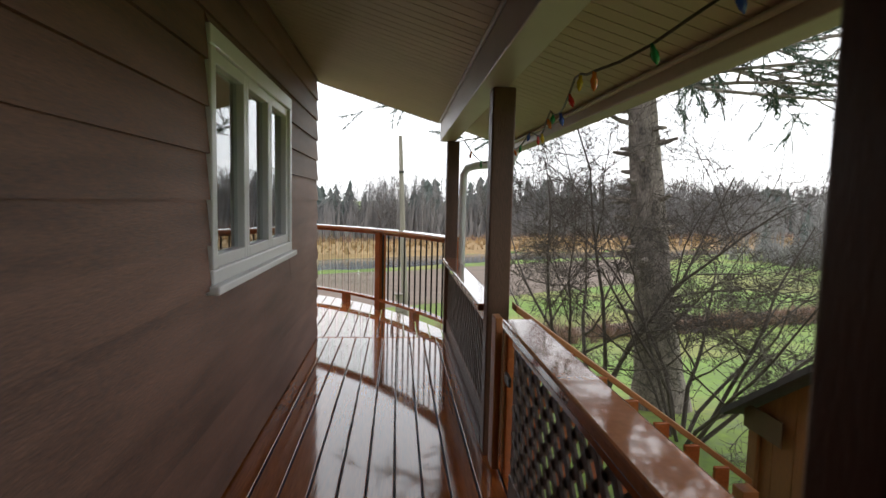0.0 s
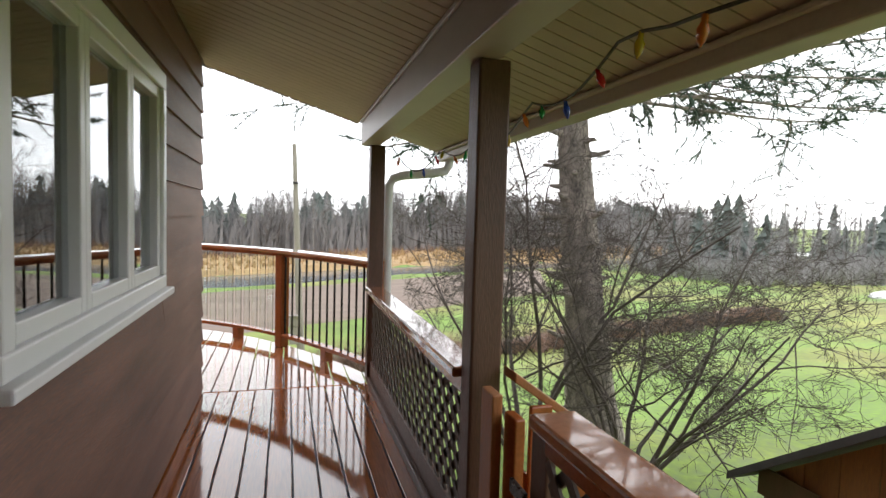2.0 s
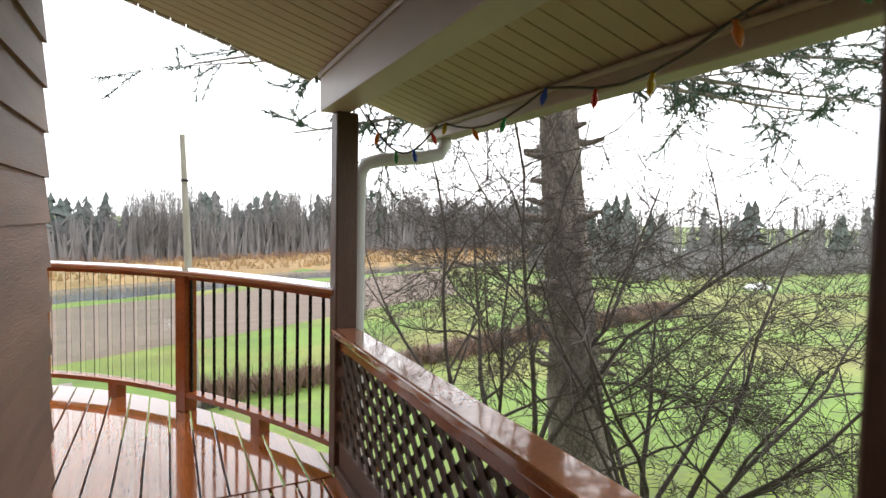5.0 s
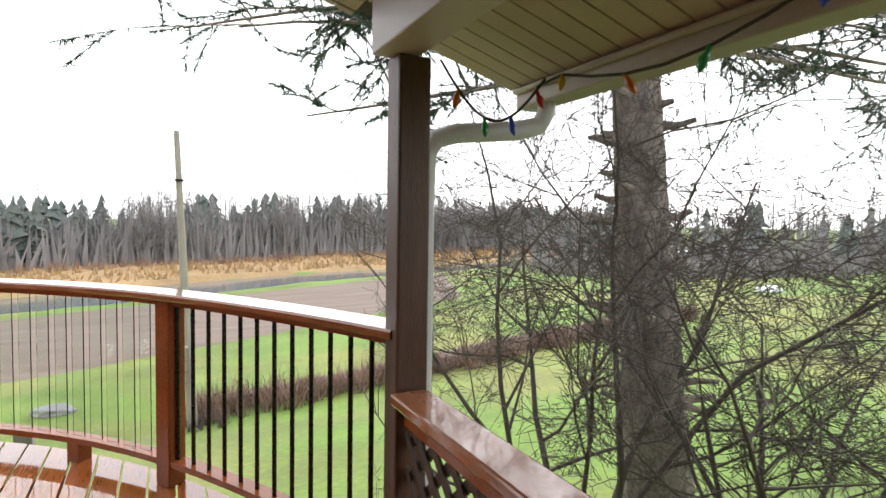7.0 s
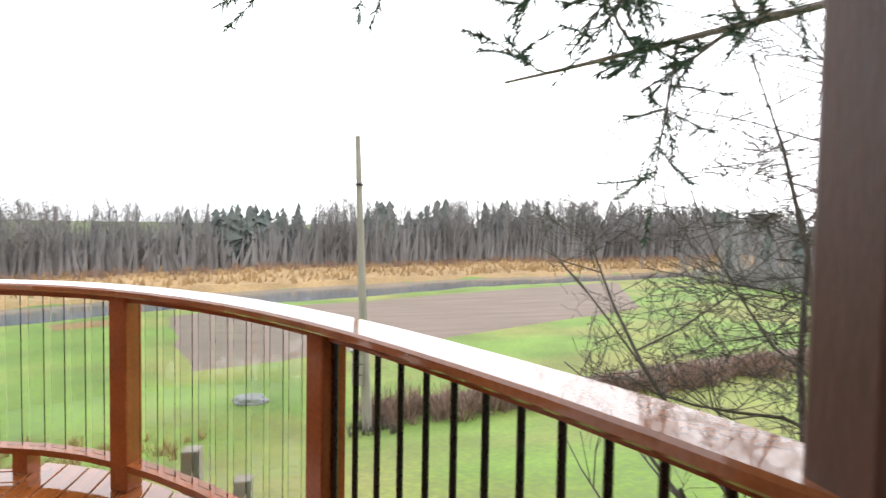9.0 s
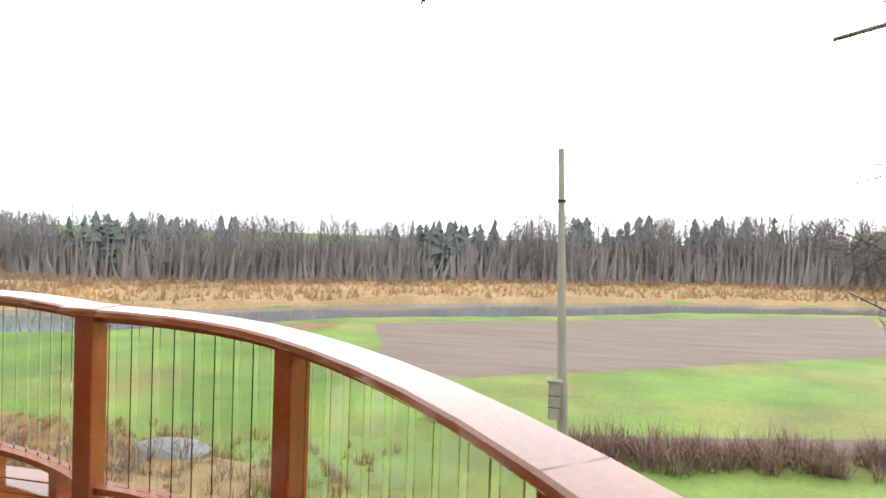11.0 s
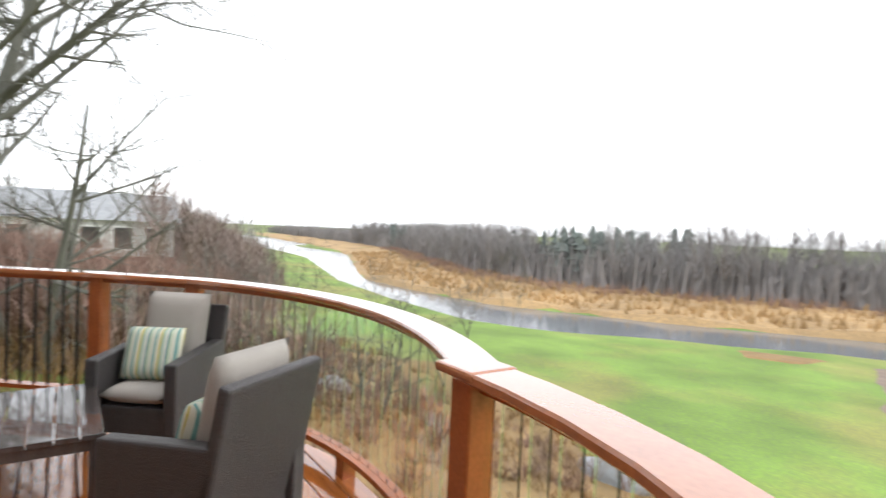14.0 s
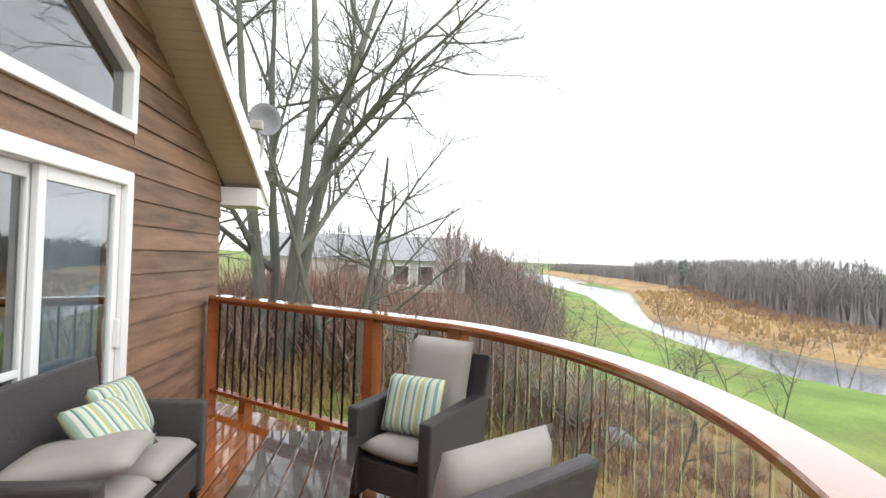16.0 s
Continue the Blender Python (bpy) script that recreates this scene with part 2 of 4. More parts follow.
def ground_z(x, y):
    n, f = bank(x), farbank(x)
    right = min(max((x - 5) / 25, 0), 1)
    if y <= n:
        t = (y - 8) / (n - 8)
        hill = float(np.interp(t, (0, 0.25, 0.5, 1), (-1.35, -4.35, -5.2, -5.75)))
        lawn = float(np.interp(t, (-0.2, 0.25, 0.5, 1), (-1.5, -3.2, -4.6, -5.75)))
        z = hill * (1 - right) + lawn * right
        if x < -8:
            z += min((-8 - x) / 12, 1) * max(0, -1.2 - t * 1.5) * 0.6
        return z + 0.10 * noise.noise((x * 0.15, y * 0.15, 0))
    if y <= f:
        k = min(1, (y - n) / 3, (f - y) / 3)
        return -5.75 - 1.0 * k
    return -5.7 + min((y - f) / 60, 1) * 1.4 + 0.3 * noise.noise((x * 0.1, y * 0.1, 3))


def sheet(name, xs, ys, material, label):
    vs = [(x, y, ground_z(x, y)) for y in ys for x in xs]
    w = len(xs)
    fs = [(j * w + i, j * w + i + 1, (j + 1) * w + i + 1, (j + 1) * w + i) for j in range(len(ys) - 1) for i in range(w - 1)]
    me = bpy.data.meshes.new(name)
    me.from_pydata(vs, [], fs)
    me.materials.append(material)
    me.shade_smooth()
    return structure(new(name, me), label)


gx = [-2500, -900, -300] + [-150 + 2.0 * i for i in range(151)] + [300, 900, 2500]
gy = [-2500, -600, -150, -60, -30] + [-16 + 1.6 * i for i in range(150)] + [300, 500, 900, 2500]
sheet("ground", gx, gy, GRASS, "wet green lawn sloping down to a river")


def drape(name, c, material, label, lift=0.03, n=36):
    """A patch laid on the ground between four corners."""
    vs, fs = [], []
    for j in range(n + 1):
        for i in range(n + 1):
            u, v = i / n, j / n
            p = [(c[0][k] * (1 - u) + c[1][k] * u) * (1 - v) + (c[3][k] * (1 - u) + c[2][k] * u) * v for k in (0, 1)]
            e = 0.5 * noise.noise((p[0] * 0.4, p[1] * 0.4, 7)) if min(u, v, 1 - u, 1 - v) == 0 else 0
            p = [p[0] + e, p[1] + e]
            edge = 0 if min(u, v, 1 - u, 1 - v) == 0 else 1
            vs.append((p[0], p[1], ground_z(*p) + lift * (edge * 2 - 1) + 0.06 * edge))
    for j in range(n):
        for i in range(n):
            a = j * (n + 1) + i
            fs.append((a, a + 1, a + n + 2, a + n + 1))
    me = bpy.data.meshes.new(name)
    me.from_pydata(vs, [], fs)
    me.materials.append(material)
    me.shade_smooth()
    return structure(new(name, me), label)


drape("ploughed_field", [(-6.3, 31.4), (-13.0, 50.0), (36, 74), (24, 47)], SOIL, "bare ploughed brown field beside the river")
drape("dirt_track", [(0.5, 23.2), (0.5, 24.6), (30, 30), (30, 27.5)], PATHM, "muddy track across the lawn", n=24)
drape("dry_bank", [(-17.5, 44), (-19.5, 46.5), (-14.5, 49), (-15, 45)], DRY, "patch of dead tan grass at the river bank", n=10)
drape("dry_slope", [(-4, 11.5), (-30, 13), (-22, 24), (-4.5, 19)], DRY, "dead brown weeds on the slope below the deck", lift=0.05, n=30)
bm = bmesh.new()
xs = [-400, -250] + [-150 + 6 * i for i in range(51)] + [250, 400]
lo = [bm.verts.new((x, bank(x) - 2, -6.0)) for x in xs]
hi = [bm.verts.new((x, farbank(x) + 2, -6.0)) for x in xs]
for i in range(len(xs) - 1):
    bm.faces.new((lo[i], lo[i + 1], hi[i + 1], hi[i]))
structure(obj("water", bm, WATER), "calm grey river water")
# far meadow of reeds
vs, fs = [], []
rx = [-450 + 3 * i for i in range(201)]
for j in range(24):
    for x in rx:
        y = farbank(x) - 2.4 + j * 2.6
        vs.append((x, y, ground_z(x, y) + (0.2 if j else -0.3) + 0.4 * (j > 0) * noise.noise((x * 0.7, y * 0.7, 1))))
for j in range(23):
    for i in range(200):
        a = j * 201 + i
        fs.append((a, a + 1, a + 202, a + 201))
me = bpy.data.meshes.new("reed_meadow")
me.from_pydata(vs, [], fs)
me.materials.append(REED)
structure(new("reed_meadow", me), "tan dead reeds along the far river bank")
rng = random.Random(4)
bm = bmesh.new()
for i in range(5200):
    x = rng.uniform(-140, 90)
    y = farbank(x) + abs(rng.gauss(0, 14)) + 0.3
    z, h, a = ground_z(x, y), rng.uniform(0.5, 1.2), rng.uniform(0, 3)
    w = rng.uniform(0.12, 0.4)
    v = [bm.verts.new((x - w * math.cos(a), y - w * math.sin(a), z)), bm.verts.new((x + w * math.cos(a), y + w * math.sin(a), z)),
         bm.verts.new((x + w * rng.uniform(-1.2, 1.2), y, z + h))]
    bm.faces.new(v)
tagged(obj("reed_tussocks", bm, REED), "tussocks of dead tan reeds on the far bank", "reeds", kind="stuff")


# ---- far woods ----
def con(bm, x, y, z, h, rng):
    r0, k, n = h * rng.uniform(0.15, 0.26), 10, 7
    for i in range(k):
        zb = z + h * (0.12 + 0.76 * i / k)
        r = r0 * (1 - i / k) ** 0.7 + 0.18
        top = bm.verts.new((x, y, zb + h * 0.13))
        a0 = rng.uniform(0, 6)
        ring = [bm.verts.new((x + r * rng.uniform(0.3, 1.3) * math.cos(a0 + 6.283 * j / n), y + r * rng.uniform(0.3, 1.3) * math.sin(a0 + 6.283 * j / n),
                              zb - rng.uniform(-0.05, 0.05) * h)) for j in range(n)]
        for j in range(n):
            bm.faces.new((ring[j], ring[(j + 1) % n], top))


def bare(bm, x, y, z, h, rng, m=46, spread=0.17):
    tube(bm, [(x, y, z), (x + rng.uniform(-.4, .4), y, z + h * 0.84)], [h * 0.010, h * 0.003], 3, False)
    for i in range(m):
        t = rng.uniform(0.15, 0.97)
        a, s = rng.uniform(0, 6.283), h * spread * rng.uniform(0.3, 1.0) * (1.25 - t)
        p = Vector((x, y, z + h * t * 0.9))
        q = p + Vector((math.cos(a) * s, math.sin(a) * s, s * rng.uniform(0.5, 1.6)))
        w = Vector((-math.sin(a), math.cos(a), 0)) * 0.05 * h / 12
        bm.faces.new((bm.verts.new(p - w), bm.verts.new(p + w), bm.verts.new(q)))
        for _ in range(2):
            c = p.lerp(q, rng.uniform(0.3, 0.8))
            e = c + Vector((rng.uniform(-1, 1), rng.uniform(-1, 1), rng.uniform(0.3, 1.2))) * s * 0.6
            bm.faces.new((bm.verts.new(c - w * 0.7), bm.verts.new(c + w * 0.7), bm.verts.new(e)))


def treeline(x):
    return farbank(x) + 19 + 4 * noise.noise((x * 0.05, 2, 0))


def stand(x):
    """How tall the far woods grow along the river."""
    return float(np.interp(x, (-150, -70, -40, 0, 40), (0.95, 0.88, 0.94, 1.14, 1.34)))


rng = random.Random(8)
bc, bb, bt, bu = bmesh.new(), bmesh.new(), bmesh.new(), bmesh.new()
for i in range(1500):
    x = rng.uniform(-220, 130)
    y = treeline(x) + abs(rng.gauss(0, 14))
    z = ground_z(x, y)
    conifer = noise.noise((x * 0.045, 0, 5)) + rng.uniform(-0.3, 0.3) > 0.30
    tall = (1 + 0.15 * noise.noise((x * 0.06, 9, 0))) * stand(x)
    if conifer:
        con(bc, x, y + 4, z, rng.uniform(7.0, 10.5) * tall, rng)
    else:
        bare(bb, x, y, z, rng.uniform(8, 11.0) * tall, rng, 48, 0.38)
        if rng.random() < 0.07:
            tube(bt, [(x, y - 1, z), (x + rng.uniform(-.5, .5), y - 1, z + rng.uniform(6, 10))], [0.13, 0.06], 3, False)
for i in range(22000):
    x = rng.uniform(-430, 140)
    y = treeline(x) + 3 + rng.uniform(-2, 16)
    h = rng.uniform(2.5, 7.0) * (1 + 0.2 * noise.noise((x * 0.06, 9, 0))) * stand(x)
    z, w = ground_z(x, y), rng.uniform(0.10, 0.42)
    bu.faces.new((bu.verts.new((x - w, y + rng.uniform(-.3, .3), z)), bu.verts.new((x + w, y + rng.uniform(-.3, .3), z)), bu.verts.new((x + rng.gauss(0, .7), y, z + h))))
    if i % 2:
        p, q = rng.uniform(.4, .8) * h, rng.uniform(-1.6, 1.6)
        bu.faces.new((bu.verts.new((x - .1, y, z + p)), bu.verts.new((x + .1, y, z + p - .3)), bu.verts.new((x + q, y, z + p + rng.uniform(.6, 2.2)))))
for i in range(560):
    x = rng.uniform(-450, -190)
    y = treeline(x) + abs(rng.gauss(0, 14))
    bare(bb, x, y, ground_z(x, y), rng.uniform(6, 8.5), rng)
tagged(obj("conifer_woods", bc, HAZE_CON), "conifers in the woods across the river, dark green paled by painted haze", "woods", kind="stuff")
tagged(obj("bare_woods", bb, HAZE_BARE), "leafless grey-brown woods across the river, paled by painted haze", "woods", kind="stuff")
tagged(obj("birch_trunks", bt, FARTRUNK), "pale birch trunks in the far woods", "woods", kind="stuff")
tagged(obj("woods_depth", bu, HAZE_BARE), "dense brown undergrowth inside the far woods, greyed by painted haze", "woods", kind="stuff")


def brush(name, label, material, n, place, h, rng, m=16):
    """Clumps of upright twigs."""
    b = bmesh.new()
    for _ in range(n):
        x, y = place(rng)
        z, hh = ground_z(x, y) - 0.05, h * rng.uniform(0.6, 1.25)
        for k in range(m):
            a, s = rng.uniform(0, 6.283), rng.uniform(0.1, 0.75) * hh
            p = Vector((x + rng.uniform(-.2, .2) * hh, y + rng.uniform(-.2, .2) * hh, z))
            q = p + Vector((math.cos(a) * s, math.sin(a) * s, hh * rng.uniform(0.5, 1)))
            w = Vector((-math.sin(a), math.cos(a), 0)) * (0.008 + 0.010 * hh)
            b.faces.new((b.verts.new(p - w), b.verts.new(p + w), b.verts.new(q)))
            c = p.lerp(q, 0.5)
            e = c + Vector((rng.uniform(-1, 1), rng.uniform(-1, 1), 0.8)) * hh * 0.3
            b.faces.new((b.verts.new(c - w * .6), b.verts.new(c + w * .6), b.verts.new(e)))
    return tagged(obj(name, b, material), label, "brush", kind="stuff")


rng = random.Random(12)
brush("far_brush", "reddish brush in front of the far woods", BRUSH, 1300, lambda r: (lambda x: (x, treeline(x) - r.uniform(0, 5)))(r.uniform(-160, 100)), 1.7, rng, 12)
brush("track_brush", "dead red-brown brush beside the track", BRUSH, 330, lambda r: (lambda x: (x, 22.6 + x * 0.12 + r.gauss(0, .5)))(r.uniform(1.3, 26)), 1.0, rng, 26)
brush("slope_brush", "tangled brown brush on the slope below the deck", BRUSH, 300, lambda r: (r.uniform(-30, -7.5), r.uniform(11, 20)), .8, rng, 24)
brush("slope_weeds", "dead tan weeds on the slope below the deck", DRY, 900, lambda r: (r.uniform(-30, -3), r.uniform(11.2, 22)), 0.5, rng, 18)
brush("thicket", "dense reddish leafless thicket beside the river", BRUSH, 700, lambda r: (lambda x: (x, 9 - x * r.uniform(.12, .31)))(r.uniform(-85, -38)), 1.6, rng, 22)
brush("corner_brush", "tall brown weeds and brush beyond the railing", DRY, 150, lambda r: (r.uniform(-17, -8.6), r.uniform(4, 12)), 1.1, rng, 24)
brush("bank_brush", "tangled grey-brown brush on the bank below the deck", BRUSH, 300, lambda r: (r.uniform(-30, -13), r.uniform(3.5, 14)), 2.8, rng, 30)
brush("side_thicket", "leafless grey-brown thicket beyond the lawn, haze in its colour", HAZE_BARE, 900, lambda r: (lambda x: (x, 62 - 0.3 * x + r.uniform(0, 26)))(r.uniform(46, 140)), 3.6, rng, 24)
rng = random.Random(30)
bw, bk = bmesh.new(), bmesh.new()
for i in range(620):
    x = rng.uniform(50, 180)
    y = 74 - 0.35 * x + rng.uniform(0, 40)
    if rng.random() < 0.1:
        con(bk, x, y, ground_z(x, y), rng.uniform(6, 12), rng)
    else:
        bare(bw, x, y, ground_z(x, y), rng.uniform(8, 12), rng, 40)
bred = bmesh.new()
for i in range(300):
    x = rng.uniform(-115, -38)
    k = rng.uniform(.10, .33)
    y = 9 - x * k
    bare(bred, x, y, ground_z(x, y), rng.uniform(4, 8.5) * float(np.interp(k, (.1, .2, .33), (1.15, 1, .35))) * (1 + .3 * noise.noise((x * .2, y * .2, 0))), rng, 60, 0.48)
for i in range(300):
    x, y = rng.uniform(-330, -95), rng.uniform(-20, 42)
    bare(bw, x, y, ground_z(x, y), rng.uniform(7, 12), rng, 40, 0.25)
for i in range(420):
    x = rng.uniform(-420, -135)
    y = rng.uniform(15, bank(x) - 4)
    bare(bw, x, y, ground_z(x, y), rng.uniform(7, 11), rng, 34, 0.32)
tagged(obj("red_thicket", bred, THICKET), "reddish leafless trees beside the neighbouring house", "woods", kind="stuff")
tagged(obj("side_woods", bw, HAZE_BARE), "leafless trees around the lawn and river bend, haze in their colour", "woods", kind="stuff")
tagged(obj("side_conifers", bk, HAZE_CON), "dark conifers beyond the lawn, haze mixed into their colour", "woods", kind="stuff")


# ---- house ----
FY, FX0, FX1 = 7.28, -7.26, -1.5          # front wall plane and its ends
RIDGE, EAVE_Z, PITCH = -3.63, 2.34, 0.46


def roof_z(x):
    return EAVE_Z + PITCH * (min(x, 2 * RIDGE - x) - FX0)


def ceil_z(x):
    return 2.725 - 0.300 * x


W0, W1, WB, WT = 3.73, 5.53, 1.085, 2.20      # side window
structure(boxes("wall_east", [((-.2, -2.5, -.4), (0, W0, 2.9)), ((-.2, W1, -.4), (0, 7, 2.9)), ((-.2, W0, -.4), (0, W1, WB)), ((-.2, W0, WT), (0, W1, 2.9))], SIDING_P),
          "side wall of the house in dark brown lap siding")
D0, D1, DT = -5.10, -3.35, 2.02             # sliding door
G0, G1, GB, GS = -5.15, -3.63, 2.385, 2.815  # gable window


def gable_top(x):
    return GS + 0.42 * (x - G0)


bm = bmesh.new()
n = 116
for i in range(n):
    a, b = FX0 + (FX1 - FX0) * i / n, FX0 + (FX1 - FX0) * (i + 1) / n
    c, top = (a + b) / 2, min(roof_z(a), roof_z(b))
    cuts = [(-.4, top)]
    if D0 < c < D1:
        cuts = [(DT, top)]
    if G0 < c < G1:
        lo, hi = cuts[0]
        cuts = [(lo, GB), (gable_top(c), hi)]
    for lo, hi in cuts:
        if hi > lo:
            bx(bm, (a, FY - .2, lo), (b, FY, hi))
structure(obj("wall_north", bm, SIDING_F), "gable wall in weathered brown lap siding")
structure(boxes("wall_return", [((-1.7, 6.8, -.4), (-1.5, FY - .2, 4.0)), ((-1.5, 6.8, -.4), (-.2, 7, 3.3))], SIDING_F), "brown siding wall at the house corner")
structure(boxes("wall_west", [((FX0, -2.5, -.4), (FX0 + .2, FY - .2, 2.3))], SIDING_F), "far side wall of the house")
structure(boxes("wall_porch_side", [((1.52, -2.5, -.4), (1.64, 1.62, 2.3))], SIDING_P), "brown wall enclosing the near end of the porch")
structure(boxes("wall_south", [((FX0, -2.7, -.4), (2.2, -2.5, 4.2))], SIDING_P), "back wall closing the porch")
# Plain closed interior; its shade is painted by the dark colour.
structure(boxes("floor_inside", [((FX0 + .2, -2.5, -.3), (-.2, 6.8, -.05))], ROOM_SHADE), "floor inside the house, coloured dark as an unlit room")
structure(boxes("ceiling_inside", [((FX0 + .2, -2.5, 4.3), (-.2, 6.8, 4.35)), ((-1.4, 1.5, -.05), (-1.3, 6.5, 2.9))], ROOM_SHADE), "ceiling and partition inside, coloured dark as an unlit room")
# main roof with soffit
bm = bmesh.new()
for s in (-1, 1):
    x0, x1 = RIDGE, (FX0 - .5 if s < 0 else 0.0)
    z0, z1 = roof_z(RIDGE), (roof_z(FX0) - .23 if s < 0 else roof_z(0.0))
    if s > 0:
        z1 = 2.75
    vs = [bm.verts.new((x, y, z + dz)) for dz in (.03, .17) for x, z in ((x0, z0), (x1, z1)) for y in (-2.9, FY + .40)]
    for f in ((0, 1, 3, 2), (4, 6, 7, 5), (0, 4, 5, 1), (2, 3, 7, 6), (0, 2, 6, 4), (1, 5, 7, 3)):
        bm.faces.new([vs[k] for k in f])
structure(obj("roof", bm, ROOFING), "dark shingled gable roof")
bm = bmesh.new()
k = 44
for i in range(k):
    xa = RIDGE + (FX0 - .46 - RIDGE) * i / k
    xb = RIDGE + (FX0 - .46 - RIDGE) * (i + .94) / k
    za, zb = EAVE_Z + PITCH * (xa - FX0), EAVE_Z + PITCH * (xb - FX0)
    vs = [bm.verts.new(p) for p in ((xa, FY + .005, za), (xa, FY + .39, za), (xb, FY + .39, zb), (xb, FY + .005, zb))]
    us = [bm.verts.new(v.co + Vector((0, 0, .03))) for v in vs]
    bm.faces.new(vs)
    for j in range(4):
        bm.faces.new((vs[j], vs[(j + 1) % 4], us[(j + 1) % 4], us[j]))
structure(obj("soffit", bm, SOFFIT), "ribbed tan vinyl soffit under the gable overhang")
bm = bmesh.new()
xa, xb = RIDGE, FX0 - .5
vs = [bm.verts.new((x, y, EAVE_Z + PITCH * (x - FX0) + dz)) for y in (FY + .40, FY + .43) for x, dz in ((xa, -.03), (xa, .19), (xb, .19), (xb, -.03))]
for f in ((0, 1, 2, 3), (4, 7, 6, 5), (0, 4, 5, 1), (1, 5, 6, 2), (2, 6, 7, 3), (3, 7, 4, 0)):
    bm.faces.new([vs[q] for q in f])
bx(bm, (FX0 - .5, FY - .02, EAVE_Z - .30), (FX0 + .0, FY + .40, EAVE_Z - .10))
bx(bm, (FX0 - .52, -2.5, EAVE_Z - .26), (FX0 - .48, FY - .03, EAVE_Z - .08))
structure(obj("fascia", bm, WHITE, bevel=.006), "white fascia and boxed eave end of the gable")
# porch ceiling, beam, gutter
bm = bmesh.new()
for i in range(98):
    y0, y1 = -2.5 + .1 * i, -2.5 + .1 * i + .092
    for xa, xb in ((0.0, 1.30), (1.46, 2.05)):
        vs = [bm.verts.new((x, y, ceil_z(x) + dz)) for dz in (0, .02) for x in (xa, xb) for y in (y0, y1)]
        for f in ((0, 1, 3, 2), (4, 6, 7, 5), (0, 4, 5, 1), (2, 3, 7, 6), (0, 2, 6, 4), (1, 5, 7, 3)):
            bm.faces.new([vs[q] for q in f])
structure(obj("ceiling", bm, SOFFIT), "ribbed tan porch ceiling sloping down to the beam")
bm = bmesh.new()
vs = [bm.verts.new((x, y, ceil_z(x) + dz)) for dz in (.022, .14) for x in (-.3, 2.16) for y in (-2.6, 7.32)]
for f in ((0, 1, 3, 2), (4, 6, 7, 5), (0, 4, 5, 1), (2, 3, 7, 6), (0, 2, 6, 4), (1, 5, 7, 3)):
    bm.faces.new([vs[q] for q in f])
structure(obj("porch_roof", bm, ROOFING), "shingled porch roof")
bm = bmesh.new()
for i in range(17):
    xa, xb = .0 + 1.3 / 17 * i, 1.3 / 17 * (i + .93)
    vs = [bm.verts.new((x, y, ceil_z(x) + dz)) for x in (xa, xb) for y in (7.30, 7.335) for dz in (-.005, .12)]
    for f in ((0, 1, 3, 2), (4, 6, 7, 5), (0, 4, 5, 1), (2, 3, 7, 6), (0, 2, 6, 4), (1, 5, 7, 3)):
        bm.faces.new([vs[q] for q in f])
structure(obj("rake_trim", bm, TRIM), "ribbed pale edge trim of the porch roof")
structure(boxes("beam", [((1.30, -2.5, 2.11), (1.46, 7.10, 2.33)), ((1.285, -2.5, 2.30), (1.30, 7.10, 2.33))], TRIM, bevel=.006), "light grey clad beam over the porch posts")
structure(boxes("gutter", [((2.05, -2.5, 2.02), (2.09, 7.25, 2.17)), ((2.09, -2.5, 2.03), (2.20, 7.25, 2.16)), ((2.02, -2.5, 2.08), (2.05, 7.25, 2.105))], FASCIA, bevel=.01), "beige gutter and fascia along the porch edge")


def lap(bm, c, out):
    """A siding board between four corners (bottom a, b, top b, a), thicker at its lower edge; out is the outward axis."""
    o = Vector(out)
    p = [Vector(v) for v in c]
    vs = [bm.verts.new(v) for v in (p[0], p[1], p[2], p[3], p[0] + o * .026, p[1] + o * .026, p[2] + o * .007, p[3] + o * .007)]
    for f in ((0, 3, 2, 1), (4, 5, 6, 7), (0, 1, 5, 4), (2, 3, 7, 6), (1, 2, 6, 5), (0, 4, 7, 3)):
        bm.faces.new([vs[q] for q in f])


# ---- side window ----
def window(name, label):
    e = base(name, (0, W0, WB), label, "window")
    f = [((-.08, -.02, -.02), (.035, W1 - W0 + .02, .05)), ((-.08, -.02, WT - WB - .06), (.035, W1 - W0 + .02, WT - WB + .03)),
         ((-.08, -.02, .05), (.035, .05, WT - WB - .06)), ((-.08, W1 - W0 - .05, .05), (.035, W1 - W0 + .02, WT - WB - .06))]
    boxes("frame", f, WHITE, e, .008)
    boxes("sill", [((-.02, -.05, -.06), (.07, W1 - W0 + .05, -.02))], WHITE, e, .008)
    w = (W1 - W0 - .10) / 3
    for i in range(3):
        y = .05 + i * w
        boxes("sash", [((-.05, y, .05), (.015, y + .05, WT - WB - .06)), ((-.05, y + w - .05, .05), (.015, y + w, WT - WB - .06)),
                       ((-.05, y + .05, .05), (.015, y + w - .05, .11)), ((-.05, y + .05, WT - WB - .12), (.015, y + w - .05, WT - WB - .06))], WHITE, e, .006)
        p = boxes("pane", [((-.03, y + .05, .11), (-.024, y + w - .05, WT - WB - .12))], PANE, e)
        p.visible_shadow = False
    return e


window("side_window", "white vinyl window with three casements reflecting the woods")


